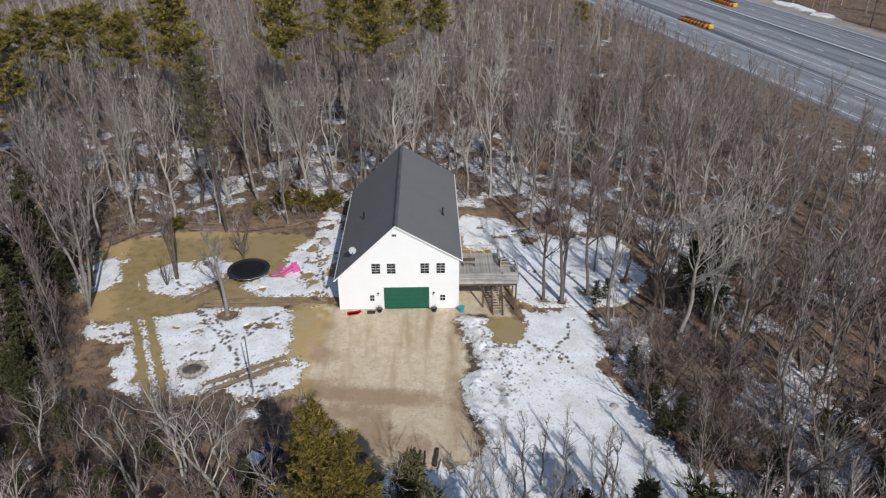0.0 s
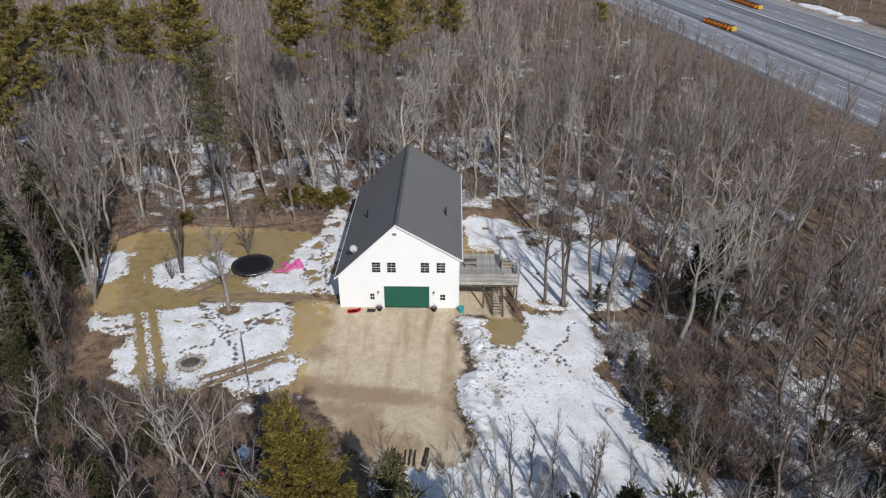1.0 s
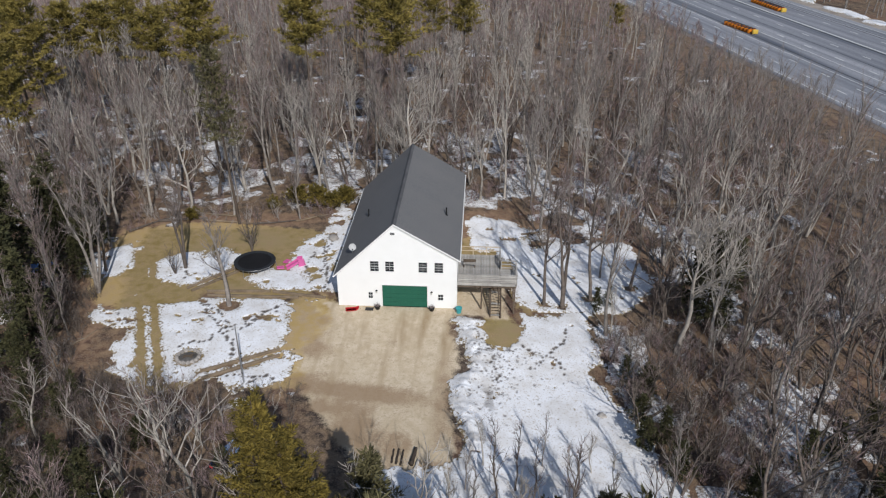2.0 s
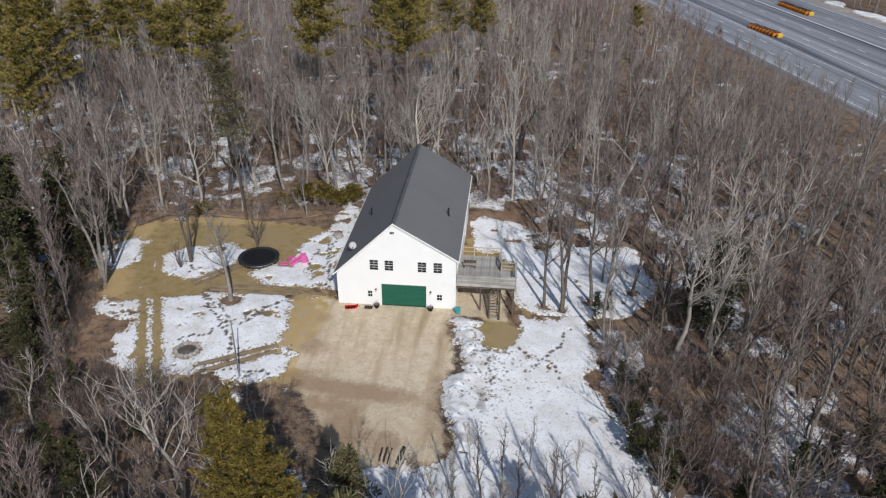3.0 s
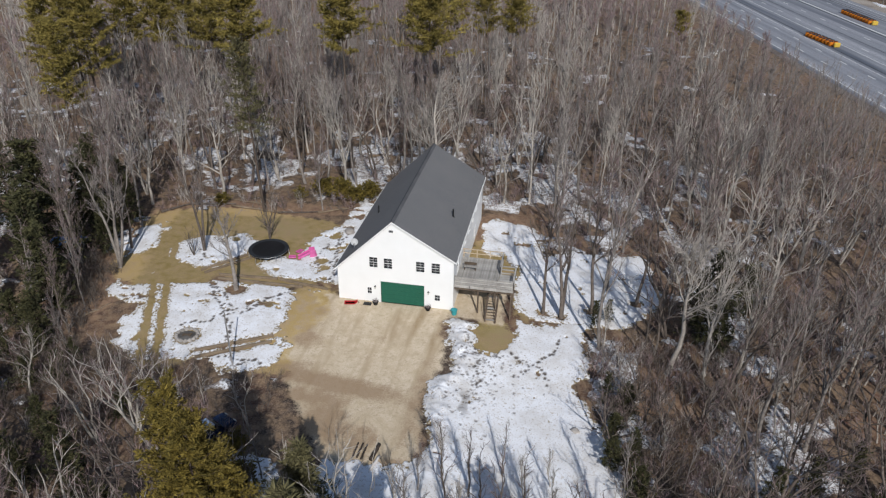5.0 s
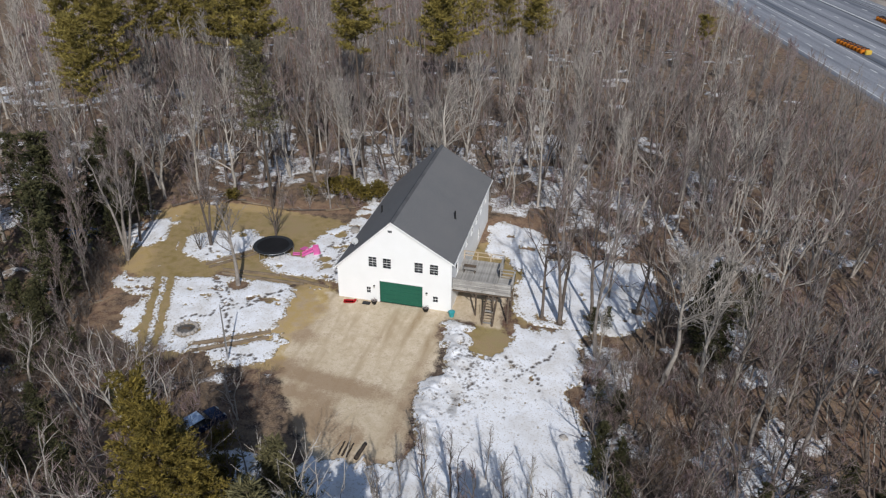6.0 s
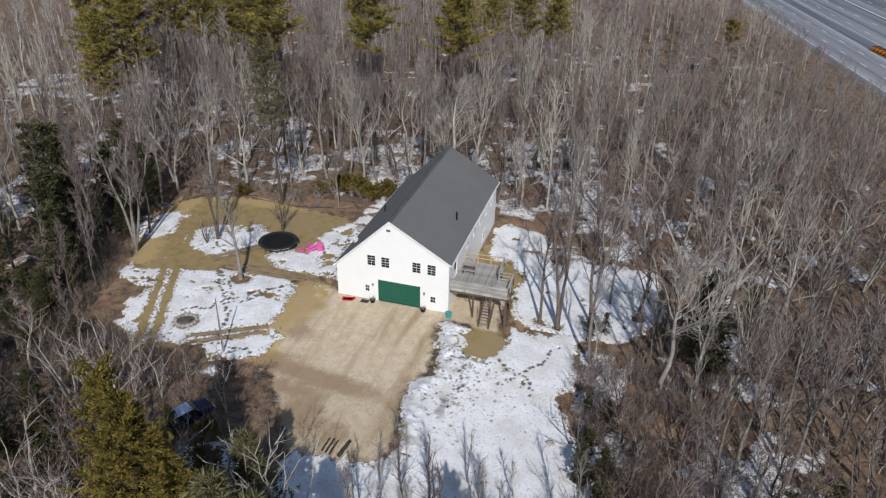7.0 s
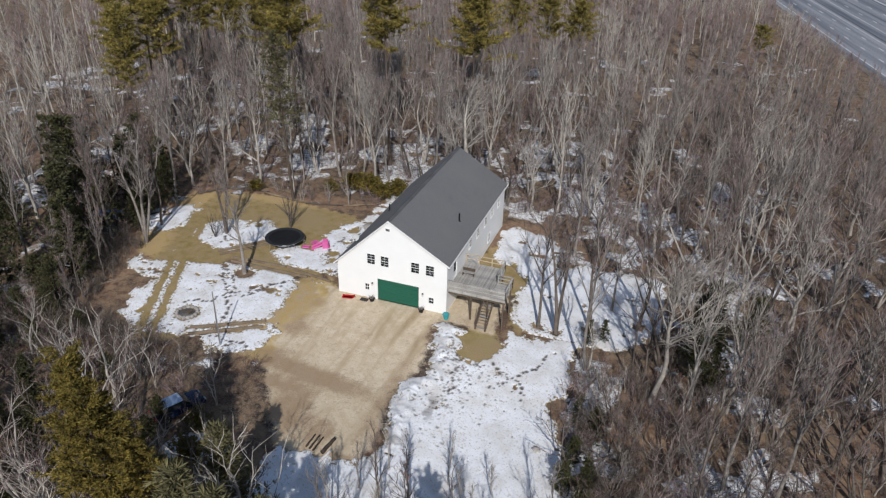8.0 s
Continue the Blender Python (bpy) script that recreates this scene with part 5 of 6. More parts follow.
def tree_thing(name, g, bark, fine, label, category, group):
    """The first tree of a kind, standing at the origin; copies are set out from it."""
    t = thing(name, pose(0, 0, 0), label, category, group)
    for pn, where, m in (("trunk", "wood", bark), ("crown", "fine", fine)):
        v, f = g.arrays(where)
        ob = new(pn, array_mesh(pn, v, f, [m]))
        ob.parent = t
        if where == "wood":
            ob.data.shade_smooth()
    return t


def discard(t):
    for o in (*t.children_recursive, t):
        bpy.data.objects.remove(o)


WOODS = "woods round the clearing"
KINDS = []      # masters for the separate trees
for k, (h, r, cl, sp, li, bark, twig, lab) in enumerate((
        (17.0, 0.18, 0.30, 0.24, 14, M_DARKBARK, M_REDTWIG, "tall bare tree with dark bark and fine twigs"),
        (18.5, 0.20, 0.34, 0.23, 15, M_BARK, M_REDTWIG, "tall bare maple with reddish twigs"),
        (15.5, 0.14, 0.28, 0.24, 13, M_BARK, M_TWIG, "slender bare tree with grey bark"),
        (16.5, 0.16, 0.38, 0.22, 13, M_PALEBARK, M_PALETWIG, "straight bare tree with sunlit pale bark"),
        (13.5, 0.11, 0.22, 0.25, 12, M_BARK, M_REDTWIG, "young bare maple with reddish twigs"),
        (18.0, 0.23, 0.28, 0.29, 16, M_PALEBARK, M_TWIG, "large bare oak with pale ascending limbs"))):
    KINDS.append(tree_thing("bare_tree", grow_bare(100 + k, h, r, cl, sp * 1.3, li, 7, 6, crook=0.75), bark, twig, lab, "tree", WOODS))
WIDE = tree_thing("bare_tree", grow_bare(120, 15.0, 0.30, 0.26, 0.36, 18, 9, 9, lean=(0.40, 1.0), fork=(0.45, 1.15)), M_PALEBARK, M_PALETWIG, "broad bare tree with pale spreading limbs", "tree", WOODS)
MULTI = tree_thing("bare_tree", grow_bare(121, 14.5, 0.19, 0.30, 0.24, 22, 7, 8, stems=4), M_BARK, M_TWIG, "bare tree with several leaning stems", "tree", WOODS)
TWIN = tree_thing("bare_tree", grow_bare(122, 14.0, 0.21, 0.38, 0.22, 14, 7, 7, stems=2, splay=(0.03, 0.09), crook=0.5), M_DARKBARK, M_TWIG, "bare tree with two stems in the yard", "tree", WOODS)
YARD = tree_thing("bare_tree", grow_bare(123, 13.0, 0.27, 0.34, 0.24, 13, 6, 6, crook=0.45, lean=(0.40, 1.0), fork=(0.45, 1.15)), M_BARK, M_TWIG, "bare grey tree standing in the snowy yard", "tree", WOODS)
BIG = tree_thing("bare_tree", grow_bare(126, 16.0, 0.27, 0.46, 0.34, 18, 9, 10, lean=(0.40, 1.0), fork=(0.45, 1.15)), M_PALEBARK, M_PALETWIG, "large bare tree with pale trunk and wide crown", "tree", WOODS)
SHRUBBY = tree_thing("bare_shrub", grow_bare(127, 12.0, 0.20, 0.18, 0.34, 20, 5, 4, stems=5, lean=(0.5, 1.1)), M_DARKBARK, M_DARKBARK, "bare dark many-stemmed shrub on the lawn", "shrub", WOODS)
SAPLING = [tree_thing("sapling", grow_bare(128 + k, h, r, 0.28, 0.22, 11, 4, 5, twig_w=0.024), bark, twig, "slender bare young tree above the snow", "tree", WOODS) for k, (h, r, bark, twig) in enumerate(((13.0, 0.13, M_BARK, M_TWIG), (11.5, 0.12, M_PALEBARK, M_PALETWIG), (14.0, 0.15, M_DARKBARK, M_REDTWIG)))]
CROOKED = [tree_thing("bare_tree", grow_bare(180 + k, h, r, 0.20, 0.36, 11, 6, 4, stems=st, crook=1.5, lean=(0.40, 0.9), fork=(0.45, 1.0)), bark, M_REDTWIG, "crooked bare tree with crossing limbs", "tree", WOODS) for k, (h, r, st, bark) in enumerate(((14.0, 0.19, 1, M_PALEBARK), (12.5, 0.15, 2, M_DARKBARK), (13.0, 0.15, 3, M_PALEBARK), (13.5, 0.17, 2, M_PALEBARK)))]
SNAG = tree_thing("dead_tree", grow_bare(124, 12.8, 0.13, 0.55, 0.16, 9, 3, 2, stems=2), M_PALEBARK, M_PALETWIG, "dead silvery tree with few bare branches", "tree", WOODS)
PINES = [tree_thing("pine_tree", grow_conifer(140 + k, h, 0.28, 5.2, cl, 11, 6, 30, 0.16, 0.42, 0.70, 0.22, 5, 0.12), M_PINEBARK, M_NEEDLE, "tall white pine with layered olive-green boughs", "pine tree", "pines in the woods") for k, (h, cl) in enumerate(((28.0, 0.66), (28.0, 0.50), (26.5, 0.64)))]
SPARSE = tree_thing("bare_tree", grow_bare(131, 14.5, 0.24, 0.42, 0.32, 9, 5, 3, crook=1.4, lean=(0.5, 1.1), fork=(0.45, 1.1)), M_PALEBARK, M_PALETWIG, "sparse crooked bare tree with pale limbs", "tree", WOODS)
SPIRE = tree_thing("hemlock_tree", grow_conifer(171, 22.5, 0.20, 3.5, 0.48, 14, 6, 11, 0.02, 0.5, 0.60, 0.15, 4, 0.11), M_PINEBARK, M_OLIVE, "tall slim dull-green hemlock behind the lawn", "evergreen tree", "evergreens")
OLIVE = tree_thing("hemlock_tree", grow_conifer(172, 10.4, 0.14, 2.7, 0.10, 15, 6, 10, 0.02, 0.8, 0.5, 0.25, 5, 0.13), M_PINEBARK, M_OLIVE, "olive-green young hemlock on the near slope", "evergreen tree", "evergreens")
CEDAR = tree_thing("cedar_tree", grow_conifer(150, 20.0, 0.22, 2.9, 0.40, 17, 8, 16, 0.35, 0.55, 0.36, 0.45, 5, 0.15), M_PINEBARK, M_CEDAR, "dense evergreen with yellowish-green foliage", "evergreen tree", "evergreens")
HEMLOCK = [tree_thing("hemlock_tree", grow_conifer(160 + k, h, 0.13, 3.0, 0.10, 14, 6, 8, 0.02, 0.6, 0.57, 0.3, 4), M_PINEBARK, M_HEMLOCK, "dark green young hemlock among bare trees", "evergreen tree", "evergreens") for k, h in enumerate((8.5, 12.0))]
SHRUB = tree_thing("juniper_shrub", grow_conifer(170, 2.6, 0.08, 2.1, 0.05, 7, 8, 10, 0.55, 0.3, 0.42, 0.3, 4), M_PINEBARK, M_CEDAR, "low spreading olive-green juniper at the woods' edge", "shrub", "evergreens")

place = random.Random(77)


def plant(master, x, y, scale=1.0, turn=None):
    m = pose(x, y, land_at(x, y) - 0.05, place.uniform(-2, 2), place.uniform(-2, 2), place.uniform(0, 360) if turn is None else turn)
    t = copy_thing(master, m)
    t.scale = (scale, scale, scale * place.uniform(0.94, 1.06))
    return t


taken = []


def free(x, y, gap):
    return all((x - a) ** 2 + (y - b) ** 2 > gap * gap for a, b in taken)


def put(master, x, y, scale=1.0, turn=None):
    taken.append((x, y))
    return plant(master, x, y, scale, turn)


def tallest(x, y):
    """How high trees grow at a place: young growth before the front yard and towards the highway."""
    h = min(19.0, 0.56 * (93.5 - across_road(x, y)))
    if y < -12 and x < -4:
        h = min(h, 1.5 + 0.85 * max(0.0, -15.0 - y) + 0.9 * max(0.0, -31.0 - x))
    if 19 < x < 31 and -23 < y < -4:
        h = min(h, 5.0)
    return h


# low evergreens at the foot of the woods
for x, y, sc in ((-27, -34, 0.62), (-32, -33, 0.6), (-36, -33.5, 0.62), (-21, -33.5, 0.58), (-24.5, -35.5, 0.62), (-40, -27, 0.55), (-36.5, -25, 0.5), (-42, -32, 0.62), (-29.5, -36.5, 0.65), (-47, -27, 0.6), (-45.5, -19.5, 0.55), (-34, -36.8, 0.65), (-17, -37, 0.6), (-13, -34, 0.55), (-33.5, -6, 0.42), (-35, -2.5, 0.45), (-32.2, -10.5, 0.4), (-36.5, -8, 0.5), (-35.5, -13, 0.48), (-33, -16, 0.42), (-28.5, -19, 0.4), (-38.5, -12, 0.5), (-39, -5, 0.5), (-37, -20, 0.5), (-41, -16, 0.55), (-33, -22.5, 0.45), (-27, -27, 0.45), (22.6, -15.5, 0.32), (22.3, -19, 0.36), (23.8, -12, 0.4), (24.4, -22.5, 0.42), (-20, -22, 0.36), (-25, -24, 0.4), (-31, -20, 0.4), (-36, -17, 0.42), (-15.5, -26, 0.42), (-23, -31.5, 0.5), (-30, -30, 0.5), (-39, -30, 0.55), (-34, -27.5, 0.42), (-18, -30, 0.45), (-44, -24, 0.5), (-12, -25, 0.34), (-10.5, -28, 0.4)):
    front_left = x < -8 and y < -14
    if (not front_left or int(-x * 3 - y) % 3) and (x > -31 or y < -17 or int(x * 7 + y * 3) % 2):
        put(HEMLOCK[0], x, y, sc * 1.1)
# trees that stand by themselves in and round the yard
put(MULTI, -34.8, 1.0, 1.0, 20)
put(TWIN, -26.9, 6.8, 0.92, 90)
put(YARD, -19.3, -0.8, 0.9, 40)
put(TWIN, 17.35, 2.3, 1.05, 70)
put(KINDS[0], 15.35, 2.7, 0.95, 10)
put(KINDS[0], 20.7, 4.1, 1.0)
put(KINDS[0], 25.6, 6.6, 1.0)
put(KINDS[2], 22.4, 8.8, 0.9)
put(BIG, 28.1, -5.6, 1.0, 30)
put(WIDE, -1.9, 28.0, 1.12, 140)
put(KINDS[5], -14.4, 25.5, 0.95)
put(SHRUBBY, -20.2, 11.4, 0.46, 10)
put(SHRUBBY, -27.6, 5.4, 0.3, 100)
for x, y, sc in ((-34.2, -7.0, 0.75), (-36.2, -3.8, 0.8), (-33.0, -11.5, 0.6), (-37.5, -9.5, 0.75), (-38.5, -0.5, 0.9), (-31.0, -14.5, 0.5), (-36.0, 5.5, 0.85), (-39.5, 7.5, 0.95), (-38.2, 11.5, 0.95)):
    put(KINDS[(0, 4, 1)[int(-x) % 3]], x, y, sc)
put(SNAG, -1.0, -33.3, 1.0, 0)
put(SPARSE, 4.2, -36.4, 1.0, 75)
for x, y, sc, turn in ((-3.3, -39.4, 1.01, 0), (-2.5, -38.9, 0.95, 75), (-1.7, -38.4, 0.85, 130), (-0.9, -37.7, 0.70, 250)):
    put(CEDAR, x, y, sc, turn).scale = (sc, sc, sc)
# the one at (7.2, -38.2) is added out of view, to shade the snow
for x, y, sc in ((1.4, -33.0, 1.08), (7.2, -38.2, 1.05), (4.0, -38.6, 1.0), (-3.6, -34.2, 0.75), (2.4, -39.2, 1.30), (-7.2, -31.8, 0.55), (5.4, -39.7, 1.28), (16.4, -33.4, 0.95), (-5.8, -35.6, 0.7)):
    put(OLIVE, x, y, sc)

# those at (17.6, -38.6) and (9.2, -42) stand unseen, placed to shade the snow
for x, y, sc in ((22, -10.6, 0.29), (32, -1, 1), (34.5, 1.5, 1.05), (21, 1.4, 0.28), (22.4, 2.6, 0.25), (31.5, 2.5, 0.6), (-42.5, -3, 0.8), (-45.5, 1.5, 0.85), (-41, -9, 0.6), (-48, -6, 0.9), (-47, 6, 1), (-44, 9.5, 0.8), (-50, 1, 1), (-46, -11, 0.7), (-42, 14.5, 0.7), (36, -14, 0.43), (-24, -27, 0.43), (-20, -30, 0.58), (-16, -33.5, 0.61), (-38, -24, 0.4), (-49, -14, 0.8), (-54, -3, 0.95), (-53, 7, 1), (-14.2, -19.5, 0.24), (-26, -20.5, 0.32), (34, -9, 0.5), (38, -27, 0.58), (46, -28, 0.65), (52, -20, 0.65), (41, 0, 0.8), (29, -26, 0.43), (49, -3, 0.9), (-31, -12.5, 0.5), (-28.5, -16.5, 0.29), (-33.8, -8.5, 0.55), (-35.2, -5.5, 0.6), (-34.5, -13.5, 0.55), (17.6, -38.6, 1.2), (9.2, -42, 1.2), (-30, -39, 0.79), (-38, -36, 0.72), (-26, -30, 0.5), (-33, -24.5, 0.36), (-56, -14, 0.9), (-9.5, -30.5, 0.5), (-40.5, -6, 0.75), (-42, -13, 0.7), (-38.5, -7, 0.6), (-39.5, -3.5, 0.65), (-36.5, -11.5, 0.5), (-40.5, 2.5, 0.6), (-41.5, 8, 0.7), (-46, 14, 0.9), (-51, -22, 0.58), (44, -8, 0.8), (40, 6, 0.8)):
    if (not (x < -8 and y < -14) or int(abs(x) * 3 - y) % 3 == 0) and (x > -31 or y < -17 or y > 3 or int(x * 7 + y * 3) % 3 == 0) and not (x > 32.8 and y > -16):
        put(HEMLOCK[1], x, y, sc)
for k, (x, y) in enumerate(((22.4, -16.5), (23.6, -13), (27, -20), (-17, -24.5), (-13, -29), (-30, -26), (-34, -31), (-28, -33), (-43, -18), (-22, -19.5), (-18, -20.5), (-11.2, -18.4), (-29, -22), (30, -14), (45, -16), (30, -33), (37, -35), (25, -10), (27, -15.5), (24.5, -24), (-24.5, -18.5), (-12, -38), (-22, -36), (-45, -30), (-52, -30), (-18, -41), (-20, -26), (-41, -28), (-47, -22), (25, -31), (33, -27), (40, -20), (-5.6, -33.4), (2.6, -33.0), (-4.6, -42.6), (-0.4, -41.8), (-7.4, -39), (-8.8, -35), (25.4, -13), (31, -10.5), (33.5, -18), (38.5, -11), (35, -23), (42, -24))):
    top = min(0.95, max(0.3, tallest(x, y) / 13.0)) if x < -4 or x > 31 else 0.62
    put(CROOKED[k % 4 if x < 22 else 1], x, y, top * place.uniform(0.85, 1.1))
for x, y, sc in ((-14.6, 24.6, 1.0), (-12.2, 23.9, 0.8), (-17.4, 25.2, 0.9), (-10.8, 25.4, 0.9), (-20.5, 23.6, 0.6), (12.6, -33.0, 1.2), (-30.5, 19.5, 0.6), (14.2, -27.6, 0.8), (-8.5, -24.5, 0.7), (-6.5, -28.0, 0.9)):
    put(SHRUB, x, y, sc)
for k, (x, y, sc) in enumerate(((8.2, -31.5, 0.72), (11.6, -29.6, 0.66), (14.4, -32.5, 0.75), (10.0, -35.5, 0.8), (17.2, -29.4, 0.7), (19.5, -33.0, 0.75), (1.2, -34.5, 0.62), (6.4, -28.6, 0.5), (15.6, -26.8, 0.5), (22.5, -27.5, 0.7), (13.0, -37.5, 0.85), (-4.6, -30.2, 0.5), (-5.4, -26.5, 0.42), (8.6, -22.4, 0.42), (11.2, -24.6, 0.45), (13.6, -21.6, 0.36), (15.6, -24.2, 0.42), (9.6, -26.4, 0.5), (7.2, -25.2, 0.4), (17.6, -22.0, 0.38), (12.4, -27.4, 0.5))):
    put(SAPLING[k % 3], x, y, sc * 1.2)
for k, (x, y, sc) in enumerate(((-16.8, 36.4, 1.0), (-31.0, 33.6, 0.97), (-54.2, 32.4, 0.94), (-53.2, 23.4, 0.80), (-5.1, 43.0, 1.0), (-58.5, 29.0, 0.86), (-7.0, 75.5, 0.78), (4.6, 76.4, 0.80), (-62, 38, 0.95), (-70, 52, 1.0), (38.0, 104.0, 0.52), (-1.5, 79, 0.76), (-53.5, 49, 0.86), (-45, 50, 0.84), (-57, 46, 0.86), (-49.5, 52, 0.84), (-14.5, 71, 0.78))):
    put(PINES[(0, 0, 1, 1, 2, 1)[k] if k < 6 else 2], x, y, sc)
put(SPIRE, -24.0, 18.6, 1.0, 0)
for x, y, sc in ((-41.3, -1.8, 1.36), (-36.2, -9.0, 0.92), (36.6, 5.5, 0.62), (-39.5, -6.0, 1.0), (35.0, -31.5, 0.6), (39.0, -28.5, 0.55), (24.0, -18.5, 0.34), (43.0, -32.0, 0.6), (33.0, -1.8, 0.5), (-39.2, 7.0, 0.55), (-37.6, 3.2, 0.5), (-39.0, 11.0, 0.6), (37.5, -20.5, 0.42), (41.5, -17.5, 0.40), (34.5, -22.0, 0.42), (45.0, -22.5, 0.45), (40.0, -24.0, 0.45), (47.5, -18.0, 0.42), (43.0, -20.0, 0.36)):
    put(HEMLOCK[1], x, y, sc)


def woods_spot(x, y, margin=0.8):
    return float(open_yard(np.array([x]), np.array([y]))[0]) < -margin and across_road(x, y) < ROAD_NEAR - 2


# pale crooked trees on the slope before the lawn, and thin young growth east of the snowfield
n = 0
for _ in range(900):
    x, y = place.uniform(-50, -9), place.uniform(-44, -17)
    top = tallest(x, y)
    if n < 36 and top > 4 and free(x, y, 2.0) and woods_spot(x, y):
        put(CROOKED[1 if x < -24 and y > -30 else (0, 1, 2, 1, 3, 1)[n % 6]], x, y, min(1.0, top / 14.0) * place.uniform(0.75, 1.0))
        n += 1
n, young = 0, []
for _ in range(1500):
    x, y = place.uniform(21.5, 54), place.uniform(-38, 8)
    top = tallest(x, y)
    if n < 125 and free(x, y, 1.0) and all((x - a) ** 2 + (y - b) ** 2 > 1.7 for a, b in young) and woods_spot(x, y):
        plant(SAPLING[(0, 1, 2, 1)[n % 4]], x, y, min(0.62, top / 13.0) * place.uniform(0.7, 1.15))
        young.append((x, y))
        n += 1

# separate trees nearest the clearing
n = 0
for _ in range(6000):
    if n >= 250:
        break
    x, y = place.uniform(-58, 52), place.uniform(-42, 62)
    near_front = y < -26 and -6 < x < 20
    if near_front or not woods_spot(x, y) or not free(x, y, 3.2) or (-11 < x < 3 and y < -26):
        continue
    k = place.choice((0, 1, 1, 2, 2, 3, 4, 5, 6, 6, 7, 7, 8))
    if x > 24 and y < 2 and k in (6, 8):
        k = 7
    top = tallest(x, y)
    if top < 4:
        continue
    put((*KINDS, *CROOKED)[k], x, y, min(place.uniform(0.72, 1.05) * (1.2 if k > 5 else 1.0), top / 17))
    n += 1

# the woods beyond, too many to count
def merged(name, label, grown, spots, bark, twig, limit=lambda x, y: 9.0):
    """One object of many lesser trees."""
    vs, fs, ix, off = [], [], [], 0
    rnd = random.Random(len(spots))
    for x, y, z in spots:
        g = rnd.choice(grown)
        a, sc = rnd.uniform(0, 6.28), min(rnd.uniform(0.72, 1.1), limit(x, y))
        c, s = math.cos(a) * sc, math.sin(a) * sc
        rot = np.array([[c, -s, 0], [s, c, 0], [0, 0, sc * rnd.uniform(0.92, 1.08)]], dtype=np.float32)
        for i, (v, f) in enumerate(g):
            vs.append(v @ rot.T + np.array([x, y, z], dtype=np.float32))
            fs.append(f + off)
            ix.append(np.full(len(f), i))
            off += len(v)
    me = array_mesh(name, np.concatenate(vs), np.concatenate(fs), [bark, twig], np.concatenate(ix))
    return tagged(new(name, me), label, "woods", kind="stuff")


def light_kind(seed, h, r, cl, sp, li, su, tw, width, length):
    g = grow_bare(seed, h, r, cl, sp, li, su, tw, twig_w=width, twig_l=length, sides=5, fine=False, crook=0.65)
    return [g.arrays("wood"), g.arrays("fine")]


MID = [light_kind(200 + k, h, r, 0.30, 0.34, 13, 5, 3, 0.040, 1.1) for k, (h, r) in enumerate(((17, 0.18), (15, 0.15), (18, 0.20), (13, 0.12), (16, 0.17), (17.5, 0.16), (14, 0.13)))]
FAR = [light_kind(220 + k, h, r, 0.34, 0.23, 9, 4, 7, 0.080, 1.5) for k, (h, r) in enumerate(((17, 0.19), (15, 0.16), (18.5, 0.2)))]
cells = {}
groups = {"a": [], "b": [], "c": [], "d": [], "e": [], "f": []}
for _ in range(170):
    a, b = place.uniform(ROAD_FAR + 7, ROAD_FAR + 42), place.uniform(-330, -60)
    x, y = ROAD_NORMAL[0] * a + ROAD_DIR[0] * b, ROAD_NORMAL[1] * a + ROAD_DIR[1] * b
    groups["d"].append((x, y, 0.0))
for a, b in taken:
    cells.setdefault((int(a // 4), int(b // 4)), []).append((a, b))
for _ in range(11000):
    x, y = place.uniform(-125, 118), place.uniform(-46, 235)
    if not woods_spot(x, y, 0.5) or y < -26 and -12 < x < 20 or tallest(x, y) < 2.2:
        continue
    if abs(x - 8) > 78 + 0.62 * (y + 40):
        continue
    far = y > 85 or x < -75 or x > 75
    gap = 4.4 if far else 3.6
    c = (int(x // 4), int(y // 4))
    if any((x - p) ** 2 + (y - q) ** 2 < gap * gap for i in (-2, -1, 0, 1, 2) for j in (-2, -1, 0, 1, 2) for p, q in cells.get((c[0] + i, c[1] + j), ())):
        continue
    cells.setdefault(c, []).append((x, y))
    tone = float(fbm(np.array([x]), np.array([y]), 25.0, 90, 2)[0]) + place.uniform(-0.18, 0.18)
    groups[("d" if tone > 0.54 else "e" if tone < 0.46 else "f") if far else ("a" if tone > (0.53 if x < 34 else 0.46) else "b" if tone < (0.45 if y > 22 and x < 30 else 0.34 if x < 34 else 0.0) else "c")].append((x, y, land_at(x, y) - 0.05))
for k, bark, twig, lab in (("a", M_BARK, M_REDTWIG, "bare reddish maple woods in winter"), ("b", M_PALEBARK, M_PALETWIG, "bare pale-barked woods in winter"), ("c", M_BARK, M_TWIG, "bare grey-brown woods in winter"),
                           ("d", M_BARK, M_REDTWIG, "distant reddish bare woods"), ("e", M_PALEBARK, M_PALETWIG, "distant pale bare woods"), ("f", M_PALEBARK, M_TWIG, "distant grey-brown bare woods")):
    if groups[k]:
        merged("woods", lab, MID if k in "abc" else FAR, groups[k], bark, twig, lambda x, y: tallest(x, y) / 16.5 if across_road(x, y) < ROAD_NEAR else 1.0)


# brush and saplings on the forest floor
def brush_kind(seed):
    rnd = random.Random(seed)
    g = Growth()
    for k in range(9):
        d = rand_dir(rnd, np.array([0, 0, 1.0]), rnd.uniform(0.1, 0.6))
        p = np.array([rnd.uniform(-0.5, 0.5), rnd.uniform(-0.5, 0.5), -0.1])
        l = rnd.uniform(1.0, 3.2)
        g.spike(p, d, l, 0.028, "wood")
        for w in range(9):
            g.blade(p + d * l * rnd.uniform(0.3, 1.0), rand_dir(rnd, d, rnd.uniform(0.3, 0.9)), rnd.uniform(0.4, 1.1), 0.035, rnd)
    return [g.arrays("wood"), g.arrays("fine")]


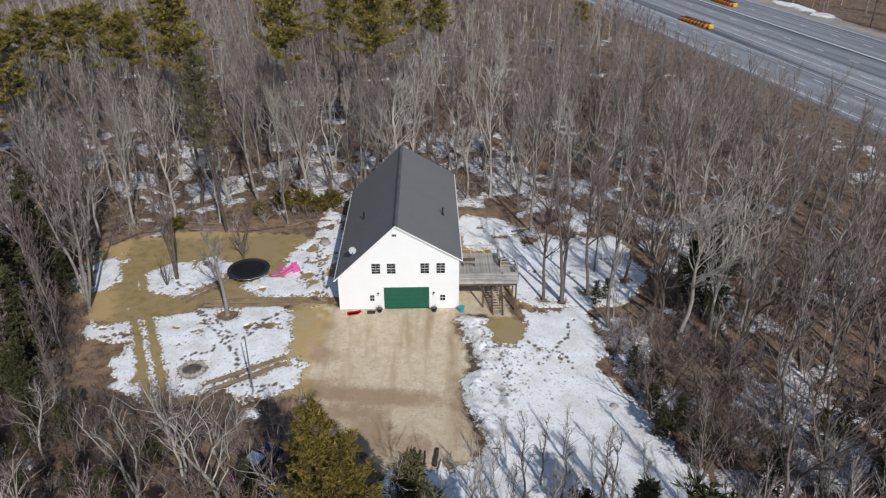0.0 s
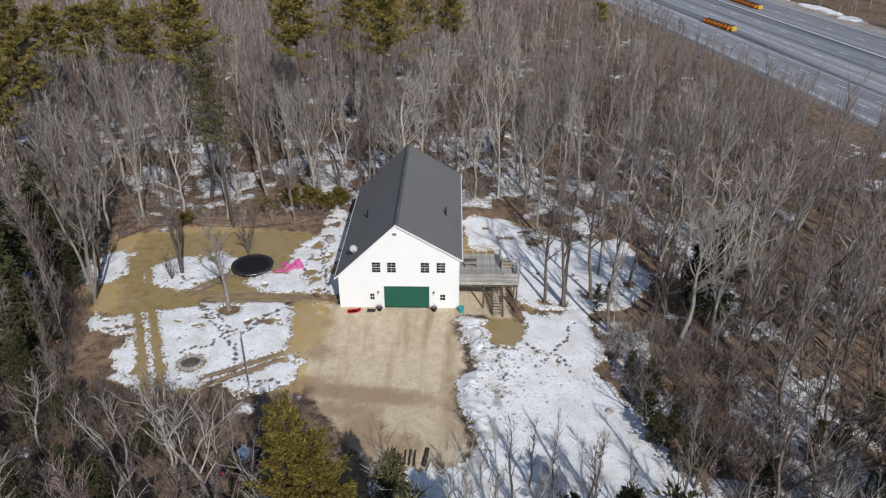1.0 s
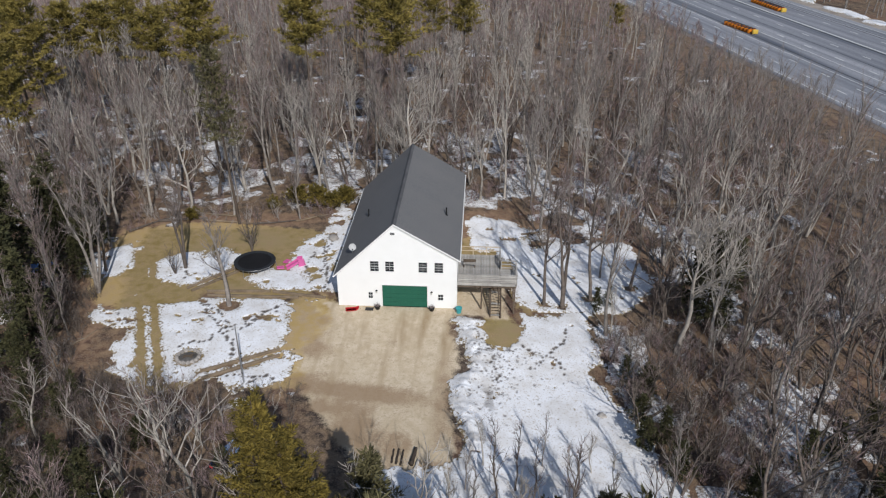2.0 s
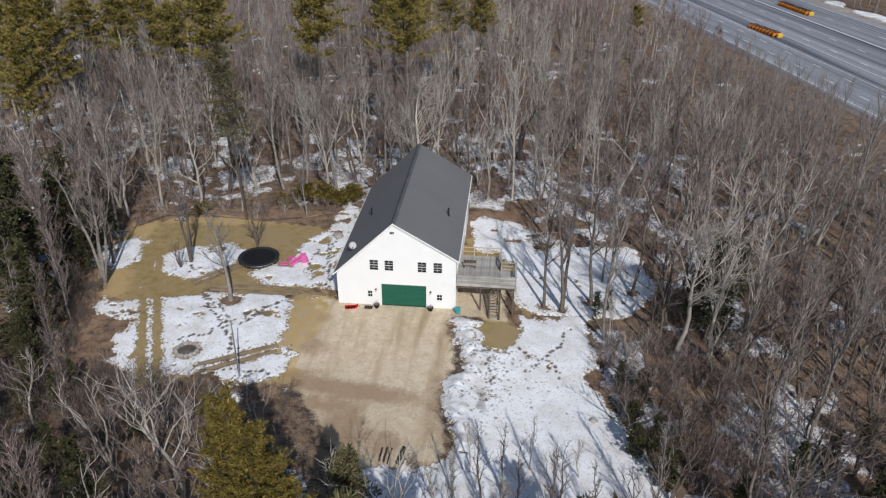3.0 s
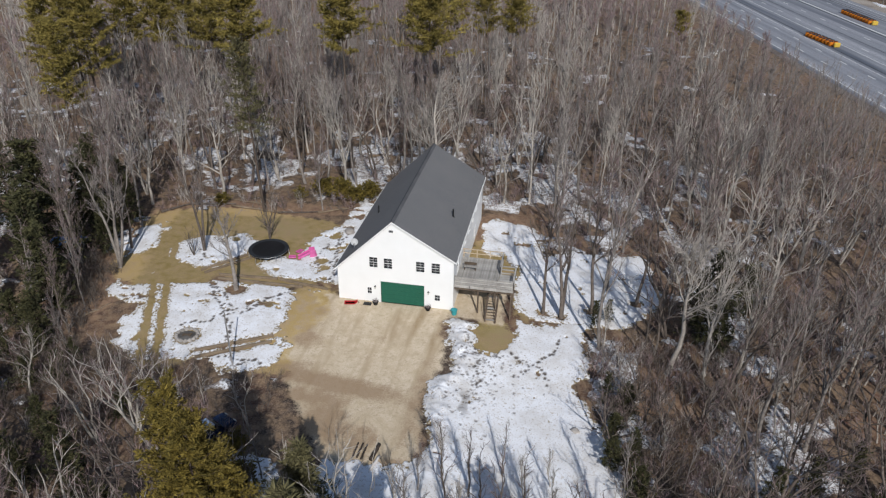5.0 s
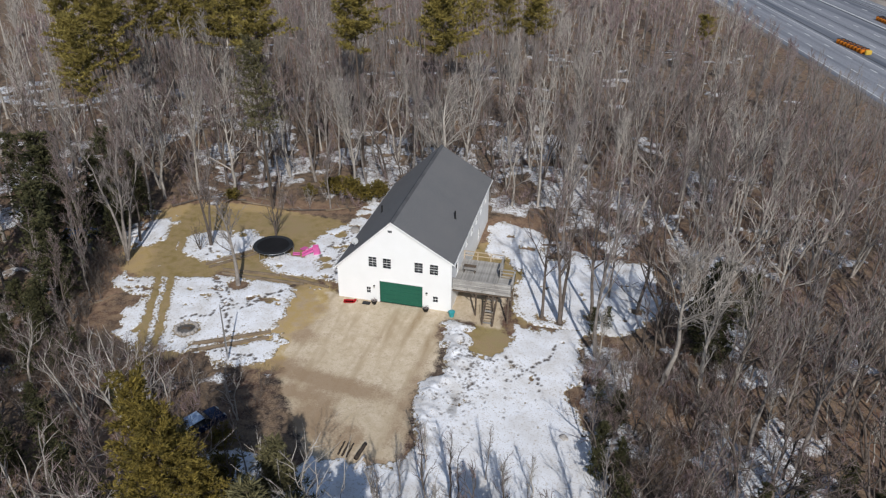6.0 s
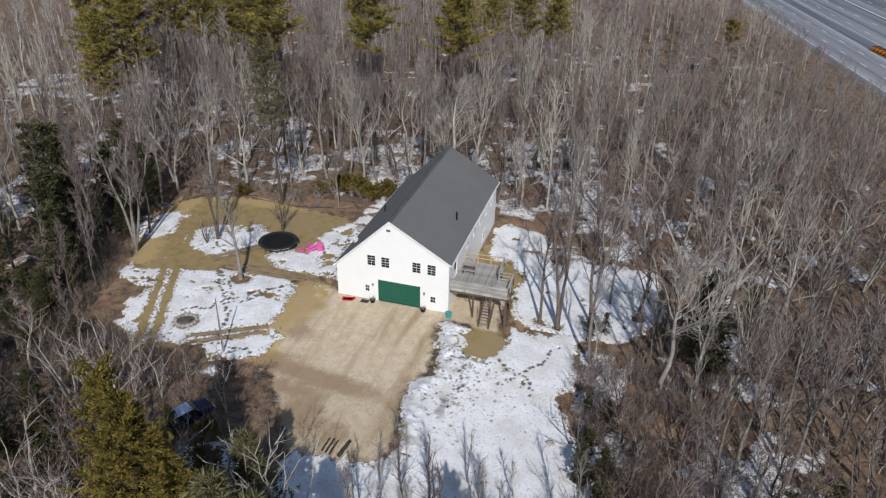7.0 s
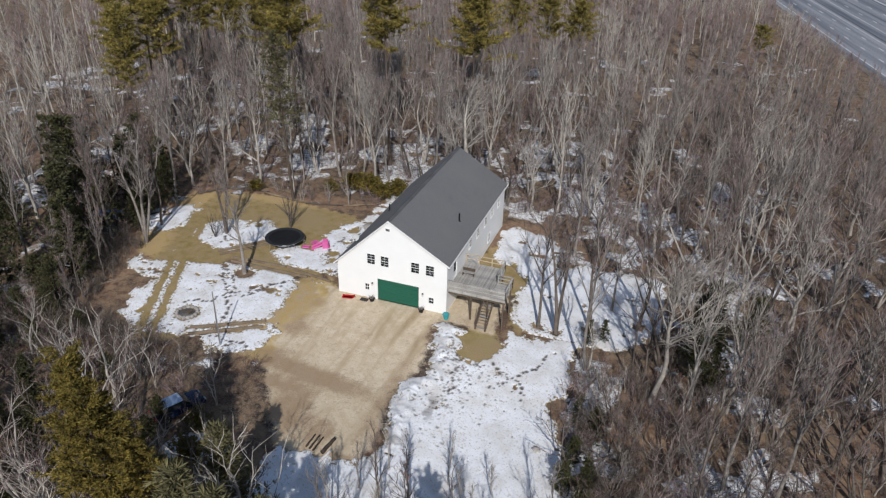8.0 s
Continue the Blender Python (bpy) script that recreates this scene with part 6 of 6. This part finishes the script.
BRUSH = [brush_kind(300 + k) for k in range(4)]
spots = []
while len(spots) < 1800:
    x, y = place.uniform(-70, 70), place.uniform(-40, 80)
    if woods_spot(x, y, -0.4) and not (y < -26 and -8 < x < 22):
        spots.append((x, y, land_at(x, y)))
for _ in range(900):
    x, y = place.uniform(19.5, 34), place.uniform(-26, -2)
    if woods_spot(x, y, -0.2) and len(spots) < 1950:
        spots.insert(place.randrange(len(spots)), (x, y, land_at(x, y)))
edge = []
while len(edge) < 300:
    x, y = place.uniform(-40, -12), place.uniform(-25, 2)
    if woods_spot(x, y, -3.0) and x + 0.9 * max(0.0, -15 - y) < -12 and float(left_snow(np.array([x]), np.array([y]))[0][0]) < -0.6 and forecourt(x, y) < -2.5 and (x < -31 or y < -13):
        edge.append((x, y, land_at(x, y)))
merged("brush", "dark reddish brush along the edge of the lawn", BRUSH, edge, M_DARKBARK, M_DARKBARK, lambda x, y: 0.75)
third = len(spots) // 3
merged("brush", "bare reddish brush under the trees", BRUSH, spots[:third], M_REDTWIG, M_REDTWIG)
merged("brush", "dark bare brush under the trees", BRUSH, spots[third:2 * third + 300], M_DARKBARK, M_DARKBARK)
merged("brush", "pale dry brush under the trees", BRUSH, spots[2 * third + 300:], M_PALETWIG, M_PALETWIG)

for t in (*KINDS, *CROOKED, *SAPLING, WIDE, BIG, SHRUBBY, MULTI, TWIN, YARD, SNAG, SPARSE, *PINES, SPIRE, OLIVE, CEDAR, *HEMLOCK, SHRUB):
    discard(t)


def fallen_log(x, y, turn, ln, r, seed):
    rnd = random.Random(seed)
    z = land_at(x, y)
    d = Vector((math.cos(radians(turn)), math.sin(radians(turn)), 0))
    log = thing("fallen_log", pose(x, y, z), "dark fallen log lying at the edge of the woods", "log", "fallen logs")
    pts = [d * (ln * k / 5) + Vector((rnd.uniform(-0.1, 0.1), rnd.uniform(-0.1, 0.1), r * 0.8 + rnd.uniform(0, 0.08))) for k in range(6)]
    part("trunk", tube(pts, [r * (1 - 0.11 * k) for k in range(6)], 7), M_LOG if seed % 2 else M_DARKBARK, log, smooth=True)
    for k in range(3):
        p = pts[1 + k]
        q = p + Vector((rnd.uniform(-0.8, 0.8), rnd.uniform(-0.8, 0.8), rnd.uniform(0.2, 0.9)))
        part("broken_limb", tube([p, (p + q) / 2 + Vector((0, 0, 0.1)), q], [r * 0.35, r * 0.25, 0.015], 5), M_BARK, log)


for k, (x, y, a, ln, r) in enumerate(((-35, 18.6, 10, 6.5, 0.2), (-29, 19.2, -5, 7.5, 0.18), (-22, 18.4, 14, 5.5, 0.16), (-16.5, 19.6, 30, 5.0, 0.15), (-37.5, 15.5, 50, 5.0, 0.18), (-25, 20.6, 172, 6.0, 0.14),
                                      (21.5, -7.0, 70, 4.5, 0.16), (22.0, -2.5, 110, 4.0, 0.14), (23.5, -15.2, 40, 4.5, 0.15), (13.5, 19.2, 20, 5.5, 0.15), (20, 18.8, -12, 5.0, 0.14), (-33.5, -9.5, 60, 4.0, 0.13))):
    fallen_log(x, y, a, ln, r, k)
